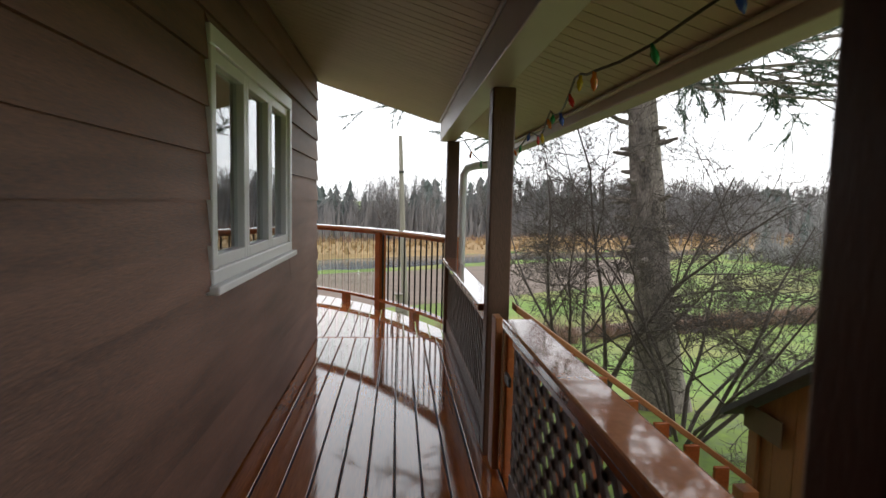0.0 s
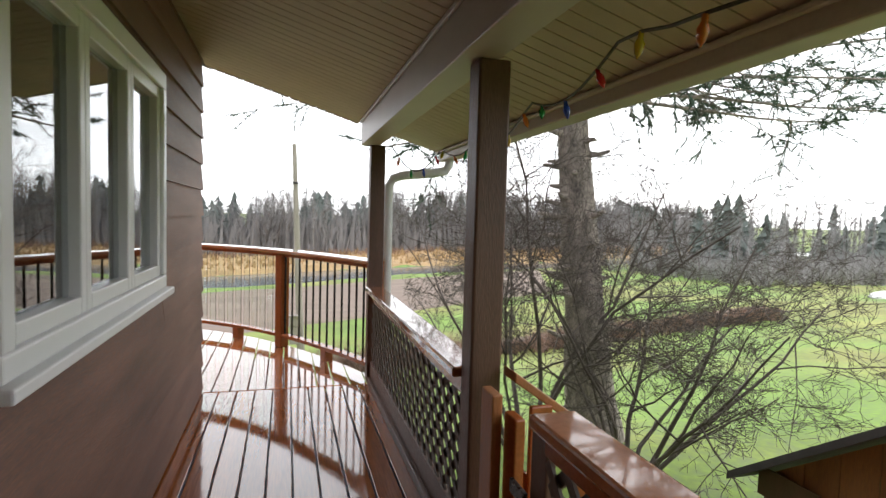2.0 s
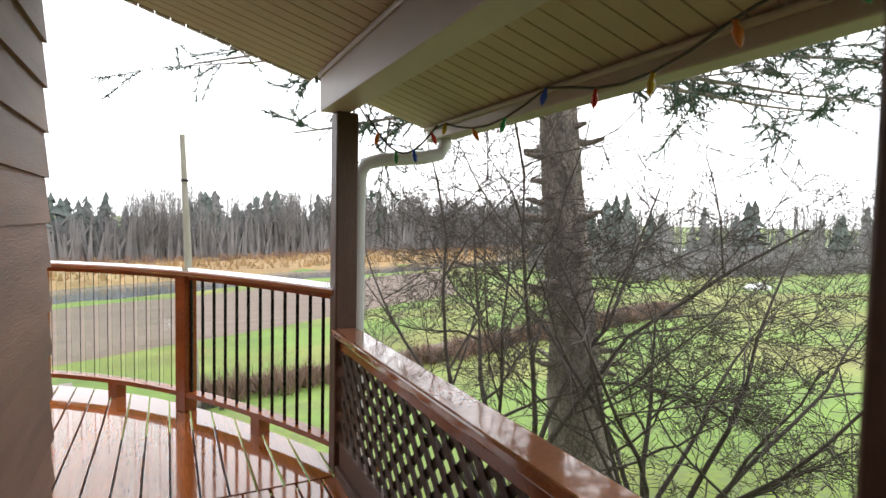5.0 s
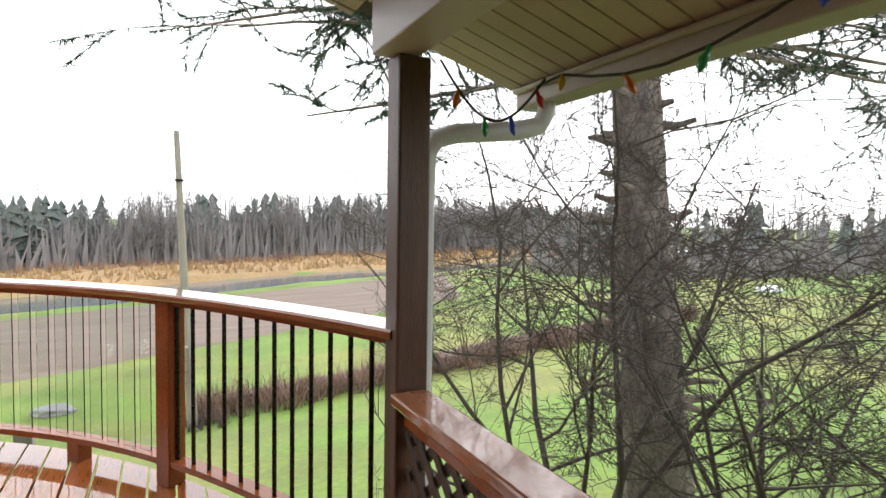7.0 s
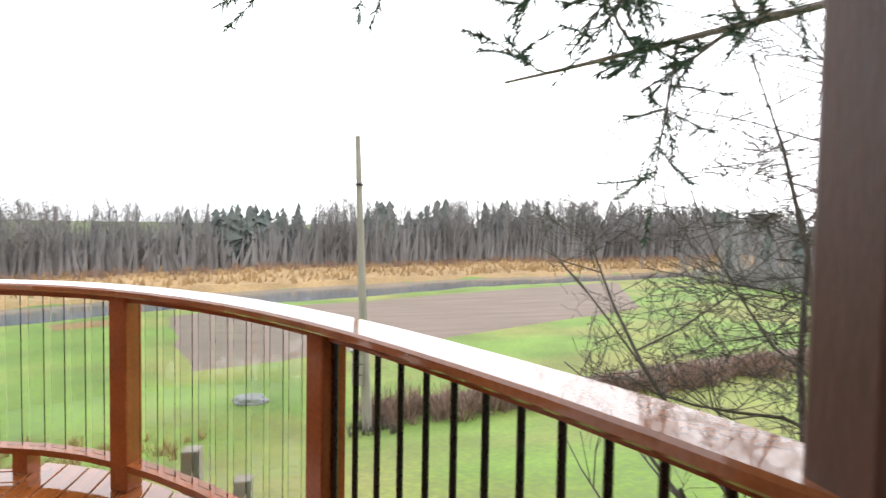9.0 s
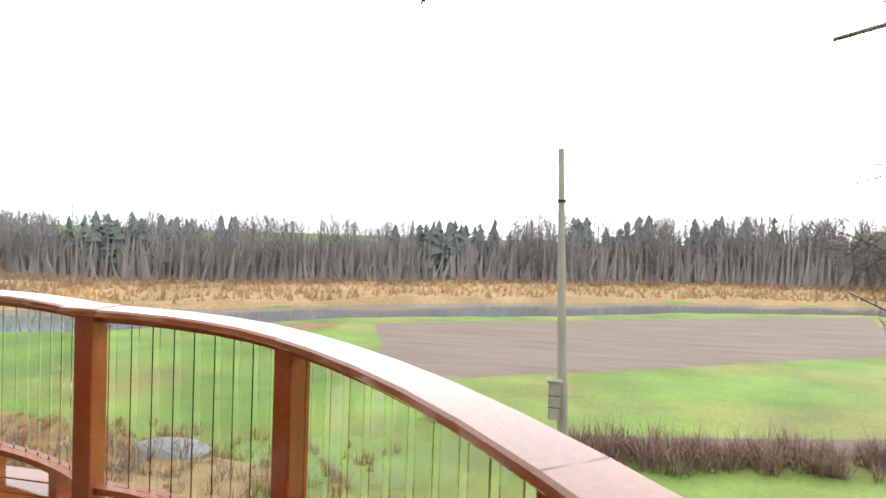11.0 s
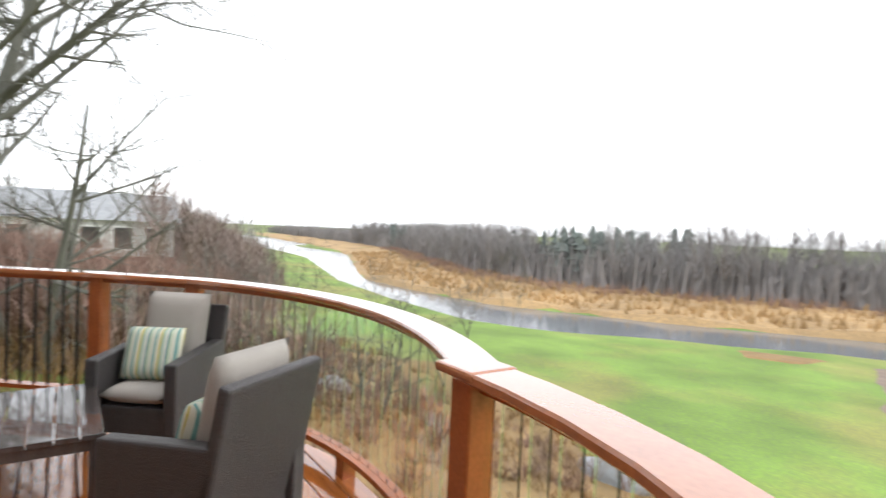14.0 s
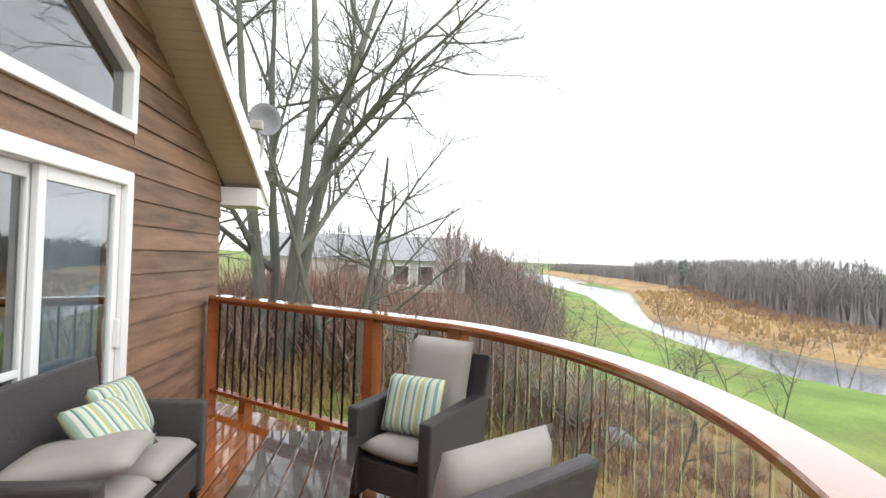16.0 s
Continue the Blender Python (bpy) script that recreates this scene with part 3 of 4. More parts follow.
# ---- sliding door and gable window ----
def sliding_door():
    e = base("sliding_door", (D0, FY, 0), "white sliding patio door, one panel behind a grey screen", "door")
    w = D1 - D0
    boxes("frame", [((-.07, -.12, 0), (.02, .045, DT + .05)), ((w - .02, -.12, 0), (w + .07, .045, DT + .05)), ((.02, -.12, DT - .05), (w - .02, .045, DT + .05)),
                    ((.02, -.12, 0), (w - .02, .02, .06))], WHITE, e, .008)
    h = w / 2
    for i, y in ((0, .0), (1, -.05)):
        a = .02 + i * (h - .04)
        boxes("panel", [((a, y - .04, .06), (a + .07, y, DT - .05)), ((a + h - .05, y - .04, .06), (a + h + .02, y, DT - .05)),
                        ((a + .07, y - .04, DT - .13), (a + h - .05, y, DT - .05)), ((a + .07, y - .04, .06), (a + h - .05, y, .16))], WHITE, e, .006)
        p = boxes("pane", [((a + .07, y - .025, .16), (a + h - .05, y - .019, DT - .13))], PANE, e)
        p.visible_shadow = False
    boxes("screen", [((.09, -.10, .10), (h - .05, -.09, DT - .10))], CURTAIN, e)
    boxes("rail", [((h + .05, -.085, .84), (w - .1, -.055, .88))], WHITE, e, .004)
    boxes("handle", [((.035, .0, .85), (.06, .035, 1.05))], WHITE, e, .006)
    return e


sliding_door()


def gable_window():
    e = base("gable_window", (G0, FY, GB), "white trapezoid gable window reflecting pale sky", "window")
    w, h0, h1 = G1 - G0, GS - GB, gable_top(G1) - GB
    t = .07
    bm = bmesh.new()
    outer = [(-.04, -.04), (w, -.04), (w, h1 + .05), (-.04, h0 + .03)]
    inner = [(t - .03, t - .03), (w - t, t - .03), (w - t, h1 - t), (t - .03, h0 - t * .6)]
    for a, b in ((-.10, .04),):
        o = [[bm.verts.new((x, y, z)) for x, z in outer] for y in (a, b)]
        q = [[bm.verts.new((x, y, z)) for x, z in inner] for y in (a, b)]
        for j in range(4):
            m = (j + 1) % 4
            bm.faces.new((o[1][j], o[1][m], q[1][m], q[1][j]))
            bm.faces.new((o[0][j], q[0][j], q[0][m], o[0][m]))
            bm.faces.new((o[0][j], o[0][m], o[1][m], o[1][j]))
            bm.faces.new((q[0][j], q[1][j], q[1][m], q[0][m]))
    obj("frame", bm, WHITE, e, .006)
    bm = bmesh.new()
    a = [bm.verts.new((x, -.03, z)) for x, z in inner]
    b = [bm.verts.new((x, -.036, z)) for x, z in inner]
    bm.faces.new(a)
    bm.faces.new(b[::-1])
    p = obj("pane", bm, PANE, e)
    p.visible_shadow = False
    return e


gable_window()

# ---- deck outline and railings ----
CTRL = [(1.80, 6.3), (1.47, 7.05), (1.18, 7.66), (.68, 8.48), (.11, 9.14), (-.57, 9.66), (-1.15, 9.89), (-1.78, 9.96), (-2.4, 9.9)]


def catmull(c, n=12):
    out = []
    for i in range(1, len(c) - 2):
        p = [np.array(v, float) for v in c[i - 1:i + 3]]
        for k in range(n):
            t = k / n
            out.append(tuple(0.5 * (2 * p[1] + (p[2] - p[0]) * t + (2 * p[0] - 5 * p[1] + 4 * p[2] - p[3]) * t * t + (3 * p[1] - p[0] - 3 * p[2] + p[3]) * t ** 3)))
    return out + [tuple(c[-2])]


LINE1 = catmull(CTRL)                        # from the corner post to the kink
AC, AR = (-3.08, 7.34), 2.93
a0, a1 = math.atan2(9.96 - AC[1], -1.78 - AC[0]), math.atan2(9.66 - AC[1], -4.93 - AC[0])
LINE2 = [(AC[0] + AR * math.cos(a0 + (a1 - a0) * i / 40), AC[1] + AR * math.sin(a0 + (a1 - a0) * i / 40)) for i in range(41)]
PC, PW = (-5.50, 9.03), (-6.85, 7.42)
LINE3, LINE4 = [LINE2[-1], PC], [PC, PW]


def along(line, step=None, count=None):
    """Points and headings at even steps along a flat line."""
    p = np.array(line)
    s = np.r_[0, np.cumsum(np.hypot(*np.diff(p, axis=0).T))]
    k = count or max(1, round(s[-1] / step))
    out = []
    for i in range(k):
        d = s[-1] * (i + .5) / k
        x, y = np.interp(d, s, p[:, 0]), np.interp(d, s, p[:, 1])
        u, v = np.interp(min(d + .02, s[-1]), s, p[:, 0]) - np.interp(d - .02, s, p[:, 0]), np.interp(min(d + .02, s[-1]), s, p[:, 1]) - np.interp(d - .02, s, p[:, 1])
        out.append((x, y, math.degrees(math.atan2(v, u))))
    return out


def cut(line, u, v):
    """The stretch of a line between two shares of its length."""
    p = np.array(line)
    s = np.r_[0, np.cumsum(np.hypot(*np.diff(p, axis=0).T))]
    ds = np.linspace(u * s[-1], v * s[-1], max(2, int(14 * abs(v - u)) + 2))
    return [(float(np.interp(d, s, p[:, 0])), float(np.interp(d, s, p[:, 1]))) for d in ds]


def share(line, q):
    p = np.array(line)
    s = np.r_[0, np.cumsum(np.hypot(*np.diff(p, axis=0).T))]
    return s[np.argmin(np.hypot(*(p - np.array(q)).T))] / s[-1]


CAPP = [(-.085, 1.05), (.085, 1.05), (.092, 1.058), (.092, 1.08), (.085, 1.09), (-.085, 1.09), (-.092, 1.08), (-.092, 1.058)]
SUBP = [(-.03, 1.015), (.03, 1.015), (.03, 1.05), (-.03, 1.05)]
LOWP = [(-.045, .115), (.045, .115), (.045, .15), (-.045, .15)]
bal = bmesh.new()
tube(bal, [(0, 0, .15), (0, 0, 1.02)], [.011, .011], 8)
BAL = bpy.data.meshes.new("baluster")
bal.to_mesh(BAL)
bal.free()
BAL.materials.append(BLACK)
gl = bmesh.new()
bx(gl, (-.045, -.004, .15), (.045, .004, 1.02))
GLS = bpy.data.meshes.new("glass_baluster")
gl.to_mesh(GLS)
gl.free()
GLS.materials.append(STRIP)
blk = bmesh.new()
bx(blk, (-.045, -.045, 0), (.045, .045, .115))
BLK = bpy.data.meshes.new("block")
blk.to_mesh(BLK)
blk.free()
BLK.materials.append(RAIL)


def railing(line, label, kind, count, blocks, cap=True):
    x0, y0 = line[len(line) // 2]
    e = base("deck_railing", (0, 0, 0), label, "railing", "railing sections round the deck")
    if cap:
        bm = bmesh.new()
        sweep(bm, line, CAPP)
        obj("cap_rail", bm, RAIL_TOP, e)
    for nm, pr in (("upper_rail", SUBP), ("lower_rail", LOWP)):
        bm = bmesh.new()
        sweep(bm, line, pr)
        obj(nm, bm, RAIL, e)
    for x, y, h in along(line, count=count):
        o = new("baluster" if kind == "metal" else "glass_baluster", BAL if kind == "metal" else GLS)
        o.parent, o.matrix_basis = e, pose(x, y, 0, 0, 0, h)
        if kind != "metal":
            o.visible_shadow = False
    for x, y, h in along(line, count=blocks):
        o = new("block", BLK)
        o.parent, o.matrix_basis = e, pose(x, y, 0, 0, 0, h)
    return e


s1, s2 = share(LINE1, (.62, 8.55)), share(LINE1, (-.47, 9.62))
railing(cut(LINE1, 0.01, s1), "red cedar railing with black metal balusters", "metal", 13, 1)
railing(cut(LINE1, s1, s2), "red cedar railing with clear glass balusters", "glass", 11, 1)
kink = railing(cut(LINE1, s2, 1), "curved red cedar railing with clear glass balusters", "glass", 10, 1)
boxes("cap_joint", [((-1.88, 9.855, 1.06), (-1.67, 10.06, 1.095))], RAIL_TOP, kink, .012)
railing(LINE2, "long curved red cedar railing with clear glass balusters", "glass", 29, 5)
railing(LINE3, "short red cedar railing with clear glass balusters", "glass", 7, 1)
railing(LINE4, "straight red cedar railing with black metal balusters", "metal", 17, 2)


def rail_post(x, y, rz, z=1.05):
    bm = bmesh.new()
    bx(bm, (-.055, -.055, 0), (.055, .055, z))
    o = obj("rail_post", bm, RAIL, None, .008, at=pose(x, y, 0, 0, 0, rz))
    return tagged(o, "square red cedar railing post on the deck", "post", "railing posts")


for q, rz in ((cut(LINE1, s1, 1)[0], -52), (cut(LINE1, s2, 1)[0], -25), ((-1.76, 9.94), 0), (LINE2[-1], 50), (PC, 45), ((-6.87, 7.385), 20), ((1.475, 7.17), 0)):
    rail_post(q[0], q[1], rz)


def porch_post(y):
    bm = bmesh.new()
    bx(bm, (-.065, -.062, 0), (.065, .062, 2.11))
    o = obj("porch_post", bm, POST, None, .01, at=pose(1.44, y, 0))
    return tagged(o, "dark stained square timber post holding the porch beam", "post", "porch posts")


for y in (7.07, 4.28, 1.74):
    porch_post(y)


def lattice_rail(y0, y1, zt, label):
    e = base("lattice_railing", (1.42, y0, 0), label, "railing", "lattice railings of the porch")
    L = y1 - y0
    bm = bmesh.new()
    bx(bm, (-.075, 0, zt - .045), (.075, L, zt))
    obj("cap_rail", bm, RAIL_TOP, e, .01)
    boxes("upper_rail", [((-.02, 0, zt - .13), (.02, L, zt - .045))], RAIL, e, .005)
    boxes("lower_rail", [((-.02, 0, .06), (.02, L, .20))], POST, e, .006)
    boxes("curb", [((-.045, 0, 0), (.045, L, .06))], POST, e, .005)
    lo, hi = .16, zt - .10
    H, st = hi - lo, .13
    for s, x in ((1, -.006), (-1, .006)):
        i = -int(H / st) - 1
        while i * st < L + H:
            a = i * st
            # slat runs from (a, lo) to (a + s*H, hi), trimmed to the panel
            y_a, y_b = (a, a + H) if s > 0 else (a, a - H)
            t0, t1 = 0.0, 1.0
            for lim, sign in ((0, 1), (L, -1)):
                fa, fb = sign * (y_a - lim), sign * (y_b - lim)
                if fa < 0 and fb < 0:
                    t0, t1 = 1, 0
                elif fa < 0:
                    t0 = max(t0, fa / (fa - fb))
                elif fb < 0:
                    t1 = min(t1, fa / (fa - fb))
            i += 1
            if t1 - t0 < .03:
                continue
            p = Vector((x, y_a + (y_b - y_a) * t0, lo + H * t0))
            q = Vector((x, y_a + (y_b - y_a) * t1, lo + H * t1))
            d = (q - p).normalized()
            w = Vector((0, -d.z, d.y)) * .019
            bm = bmesh.new()
            vs = [bm.verts.new(v + Vector((dx, 0, 0))) for dx in (-.005, .005) for v in (p - w, p + w, q + w, q - w)]
            for f in ((0, 1, 2, 3), (7, 6, 5, 4), (0, 4, 5, 1), (1, 5, 6, 2), (2, 6, 7, 3), (3, 7, 4, 0)):
                bm.faces.new([vs[k] for k in f])
            obj("slat", bm, LATTICE, e)
    return e


lattice_rail(4.36, 6.99, .87, "dark diagonal lattice railing with a wet cedar cap")
lattice_rail(1.82, 3.62, .94, "lattice gate panel with a wide cedar cap")


# ---- stair rail and gate stiles at the middle post ----
def stair_rail():
    e = base("stair_railing", (1.52, 4.16, 0), "cedar stair handrail with pickets going down from the porch", "railing")
    bm = bmesh.new()
    vs = [bm.verts.new((x, y, z + dz)) for dz in (-.04, 0) for x, z in ((0, .91), (1.45, -.12)) for y in (-.05, .07)]
    for f in ((0, 1, 3, 2), (4, 6, 7, 5), (0, 4, 5, 1), (2, 3, 7, 6), (0, 2, 6, 4), (1, 5, 7, 3)):
        bm.faces.new([vs[k] for k in f])
    obj("handrail", bm, WARM, e, .006)
    bm = bmesh.new()
    vs = [bm.verts.new((x, y, z + dz)) for dz in (-.09, 0) for x, z in ((0, .55), (1.45, -.48)) for y in (-.045, -.01)]
    for f in ((0, 1, 3, 2), (4, 6, 7, 5), (0, 4, 5, 1), (2, 3, 7, 6), (0, 2, 6, 4), (1, 5, 7, 3)):
        bm.faces.new([vs[k] for k in f])
    obj("lower_rail", bm, RAIL, e, .005)
    for i in range(7):
        x = .06 + i * .19
        t = .84 - .71 * x
        boxes("picket", [((x, -.075, t - .95), (x + .09, -.048, t - .02))], RAIL, e, .005)
    boxes("newel", [((1.40, -.05, -1.6), (1.5, .06, -.2))], WARM, e, .006)
    return e


stair_rail()
e = base("gate_post", (1.45, 4.08, 0), "orange-lit cedar gate boards fixed to the porch post", "post")
boxes("stile", [((-.06, -.07, .02), (-.02, .05, .86))], WARM, e, .006)
boxes("stile", [((-.01, -.16, .02), (.03, -.06, .80))], RAIL, e, .006)
boxes("stile", [((.0, -.38, .02), (.035, -.27, .86))], POST, e, .006)
boxes("hinge", [((-.025, -.28, .55), (-.01, -.16, .60))], BLACK, e, .003)
for i in range(6):
    st = boxes("stair_step", [((1.56 + .25 * i, 2.2, -.22 - .18 * i), (1.84 + .25 * i, 4.05, -.18 - .18 * i))], DECK_Y, None, .005)
    tagged(st, "wet cedar stair tread below the porch gate", "step", "porch stair treads")
    boxes("riser", [((1.56 + .25 * i, 2.2, -.40 - .18 * i), (1.59 + .25 * i, 4.05, -.224 - .18 * i))], POST, st)


# ---- downspout ----
bm = bmesh.new()
tube(bm, [(2.12, 7.12, 2.05), (2.12, 7.12, 1.99), (2.09, 7.13, 1.93), (1.98, 7.14, 1.90), (1.70, 7.18, 1.87), (1.61, 7.19, 1.84), (1.575, 7.195, 1.77), (1.57, 7.2, 1.6), (1.57, 7.2, -1.6)],
     [.042] * 9, 12)
tagged(obj("downspout", bm, SPOUT, smooth=True), "white metal downspout bending back to the corner post", "downspout")
bm = bmesh.new()
bx(bm, (2.06, 7.25, 2.02), (2.21, 7.27, 2.17))
tagged(obj("gutter_end", bm, WHITE, None, .004), "white gutter end cap", "gutter")


# ---- string of lights ----
def light_string():
    e = base("light_string", (0, 0, 0), "string of coloured bulbs hanging along the porch edge", "string lights")
    pts = []
    for i in range(41):
        y = .6 + 6.4 * i / 40
        ph = (y - .6) / 1.05
        sag = .10 * abs(math.sin(ph * math.pi))
        xx = 1.98 - .36 * float(np.interp(y, (2.0, 3.3, 5.6), (0, 1, 0)))
        pts.append((xx, y, min(2.09, ceil_z(xx) - .03) - sag))
    bm = bmesh.new()
    tube(bm, pts, [.006] * len(pts), 5)
    pts2 = [(1.98 - .42 * t, 6.95 + .1 * t, 2.08 - .20 * math.sin(t * math.pi) + .04 * t) for t in [i / 12 for i in range(13)]]
    tube(bm, pts2, [.006] * 13, 5)
    obj("cord", bm, CORD, e)
    rng = random.Random(3)
    for i, p in enumerate(pts[1::2] + pts2[1::3]):
        bm = bmesh.new()
        d = Vector((rng.uniform(-.5, .5), rng.uniform(-.5, .5), -1)).normalized()
        p = Vector(p)
        tube(bm, [p, p + d * .02, p + d * .035, p + d * .06, p + d * .078], [.008, .009, .016, .012, .002], 8)
        obj("bulb", bm, BULBS[(i * 3) % 5], e, smooth=True)
    return e


light_string()


# ---- furniture ----
def pad(bm, a, b, r=.05):
    """A stuffed box: rounded and slightly crowned."""
    vs = bx(bm, a, b)
    es = list({ed for v in vs for ed in v.link_edges})
    bmesh.ops.bevel(bm, geom=es, offset=r, segments=4, profile=.6, affect="EDGES")


def cushion(name, parent, size, at, material=CUSHION, r=.05):
    bm = bmesh.new()
    w, d, h = size
    bmesh.ops.create_grid(bm, x_segments=12, y_segments=12, size=.5)
    top = list(bm.verts)
    for v in top:
        u, t = v.co.x * 2, v.co.y * 2
        k = (max(0, (1 - abs(u) ** 3.5) * (1 - abs(t) ** 3.5))) ** .4
        v.co = (v.co.x * w * (1 - .03 * (1 - abs(t))), v.co.y * d, h * (.5 + .5 * k))
    lower = bmesh.ops.duplicate(bm, geom=bm.faces[:] + bm.verts[:] + bm.edges[:])
    for v in [g for g in lower["geom"] if isinstance(g, bmesh.types.BMVert)]:
        v.co.z = h - v.co.z
    bmesh.ops.remove_doubles(bm, verts=bm.verts[:], dist=.003)
    return obj(name, bm, material, parent, smooth=True, at=at)


def armchair(loc, rz):
    e = base("armchair", (*loc, 0), "dark wicker armchair with taupe cushions", "chair", "wicker armchairs", rz)
    W, D = .64, .64
    boxes("body", [((-W / 2 + .09, -D / 2 + .02, .12), (W / 2 - .09, D / 2 - .06, .30))], WICKER, e, .01)
    for s in (-1, 1):
        bm = bmesh.new()
        x0, x1 = sorted((s * W / 2, s * (W / 2 - .09)))
        vs = [bm.verts.new((x, y, z)) for x in (x0, x1) for y, z in ((-D / 2, .06), (-D / 2, .60), (.02, .635), (D / 2 - .02, .66), (D / 2 - .02, .06), (D / 2 - .10, .06), (D / 2 - .14, .11), (-D / 2 + .14, .11), (-D / 2 + .10, .06))]
        k = 9
        bm.faces.new(vs[:k])
        bm.faces.new(vs[k:][::-1])
        for j in range(k):
            bm.faces.new((vs[j], vs[(j + 1) % k], vs[k + (j + 1) % k], vs[k + j]))
        obj("arm", bm, WICKER, e, .014)
        for y in (-D / 2 + .04, D / 2 - .06):
            boxes("leg", [((s * (W / 2 - .05) - .022, y - .022, 0), (s * (W / 2 - .05) + .022, y + .022, .07))], BLACK, e, .004)
    bm = bmesh.new()
    bx(bm, (-W / 2, -.03, 0), (W / 2, .03, .66), pose(0, .23, .26, -11))
    obj("backrest", bm, WICKER, e, .016)
    cushion("seat_cushion", e, (W - .19, D - .10, .13), pose(0, -.04, .30))
    cushion("back_cushion", e, (W - .15, .62, .15), pose(0, .255, .68, 79))
    return e


armchair((-4.60, 9.36), 50)
armchair((-2.95, 9.36), -55)


def pillow(loc, turn):
    o = cushion("throw_pillow", None, (.40, .36, .14), pose(*loc, *turn), STRIPES)
    return tagged(o, "green, cream and teal striped throw pillow", "pillow", "striped pillows")


pillow((-4.62, 9.35, .585), (72, 0, 58))
pillow((-2.86, 9.40, .58), (74, 0, -52))


def sofa():
    e = base("wicker_sofa", (-4.03, 7.68, 0), "dark wicker loveseat with taupe cushions against the wall", "sofa")
    W, D = 1.36, .70
    boxes("body", [((-W / 2 + .09, -D / 2 + .05, .10), (W / 2 - .09, D / 2 - .02, .30))], WICKER, e, .01)
    for s in (-1, 1):
        x0, x1 = sorted((s * W / 2, s * (W / 2 - .10)))
        boxes("arm", [((x0, -D / 2 + .04, .05), (x1, D / 2, .60))], WICKER, e, .016)
        for y in (-D / 2 + .08, D / 2 - .05):
            boxes("leg", [((s * (W / 2 - .05) - .022, y - .022, 0), (s * (W / 2 - .05) + .022, y + .022, .06))], BLACK, e, .004)
    bm = bmesh.new()
    bx(bm, (-W / 2, -.03, 0), (W / 2, .03, .62), pose(0, -D / 2 + .08, .24, 8))
    obj("backrest", bm, WICKER, e, .016)
    for s in (-1, 1):
        cushion("seat_cushion", e, (W / 2 - .11, D - .10, .14), pose(s * (W / 4 - .05), .04, .29))
    return e


sofa()
lc = cushion("loose_cushion", None, (.60, .56, .13), pose(-3.86, 7.72, .47, 6, -4, 12))
tagged(lc, "loose taupe cushion lying on the loveseat", "cushion", "loose cushions")
fc = cushion("loose_cushion", None, (.62, .56, .13), pose(-1.62, 9.50, .005, 0, 0, 24))
tagged(fc, "taupe seat cushion lying on the wet deck", "cushion", "loose cushions")
pillow((-4.42, 7.58, .57), (62, 0, 172))
pillow((-4.16, 7.66, .53), (40, 0, 160))


def coffee_table():
    e = base("coffee_table", (-4.12, 8.71, 0), "low dark slatted coffee table, wet with rain", "table")
    L, W, H = 1.04, .58, .42
    for i in range(5):
        w = (W - .02) / 5
        y = -W / 2 + .01 + i * w
        boxes("slat", [((-L / 2, y + .004, H - .03), (L / 2, y + w - .004, H))], TABLE, e, .004)
    boxes("apron", [((-L / 2 + .02, -W / 2 + .02, H - .09), (L / 2 - .02, -W / 2 + .05, H - .031)), ((-L / 2 + .02, W / 2 - .05, H - .09), (L / 2 - .02, W / 2 - .02, H - .031)),
                    ((-L / 2 + .02, -W / 2 + .05, H - .09), (-L / 2 + .05, W / 2 - .05, H - .031)), ((L / 2 - .05, -W / 2 + .05, H - .09), (L / 2 - .02, W / 2 - .05, H - .031))], TABLE, e, .003)
    for sx in (-1, 1):
        for sy in (-1, 1):
            cx, cy = sx * (L / 2 - .05), sy * (W / 2 - .05)
            boxes("leg", [((cx - .035, cy - .035, 0), (cx + .035, cy + .035, H - .031))], TABLE, e, .005)
    return e


coffee_table()


# ---- trees ----
def grow(bm, p, d, L, r, lvl, rng, up=.25, wig=.3, kids=(3, 5), tips=None, n=(6, 5, 4, 3, 3), ratio=.6):
    seg = 7 if lvl == 0 else 5 if lvl == 1 else 3
    pts, rad = [p.copy()], [r]
    q, dd = p.copy(), d.normalized()
    for i in range(seg):
        dd = (dd + Vector((rng.gauss(0, wig), rng.gauss(0, wig), rng.gauss(0, wig) + up)) * (1.6 / seg) * .6).normalized()
        q = q + dd * L / seg
        pts.append(q.copy())
        rad.append(max(.0022, r * (1 - .75 * (i + 1) / seg)))
    tube(bm, pts, rad, n[min(lvl, 4)], False)
    if tips is not None:
        tips.append((pts, lvl))
    if lvl >= tips_max[0]:
        return
    for k in range(rng.randint(*kids)):
        t = rng.uniform(.25, .98)
        i = min(int(t * seg), seg - 1)
        s = pts[i].lerp(pts[i + 1], t * seg - i)
        a = (pts[i + 1] - pts[i]).normalized()
        side = Vector((rng.gauss(0, 1), rng.gauss(0, 1), rng.gauss(0, .6))).normalized()
        nd = (a * .7 + side * .8).normalized()
        grow(bm, s, nd, L * ratio * rng.uniform(.6, 1.1), max(.0026, rad[i] * .6), lvl + 1, rng, up, wig, kids, tips, n, ratio)


tips_max = [3]


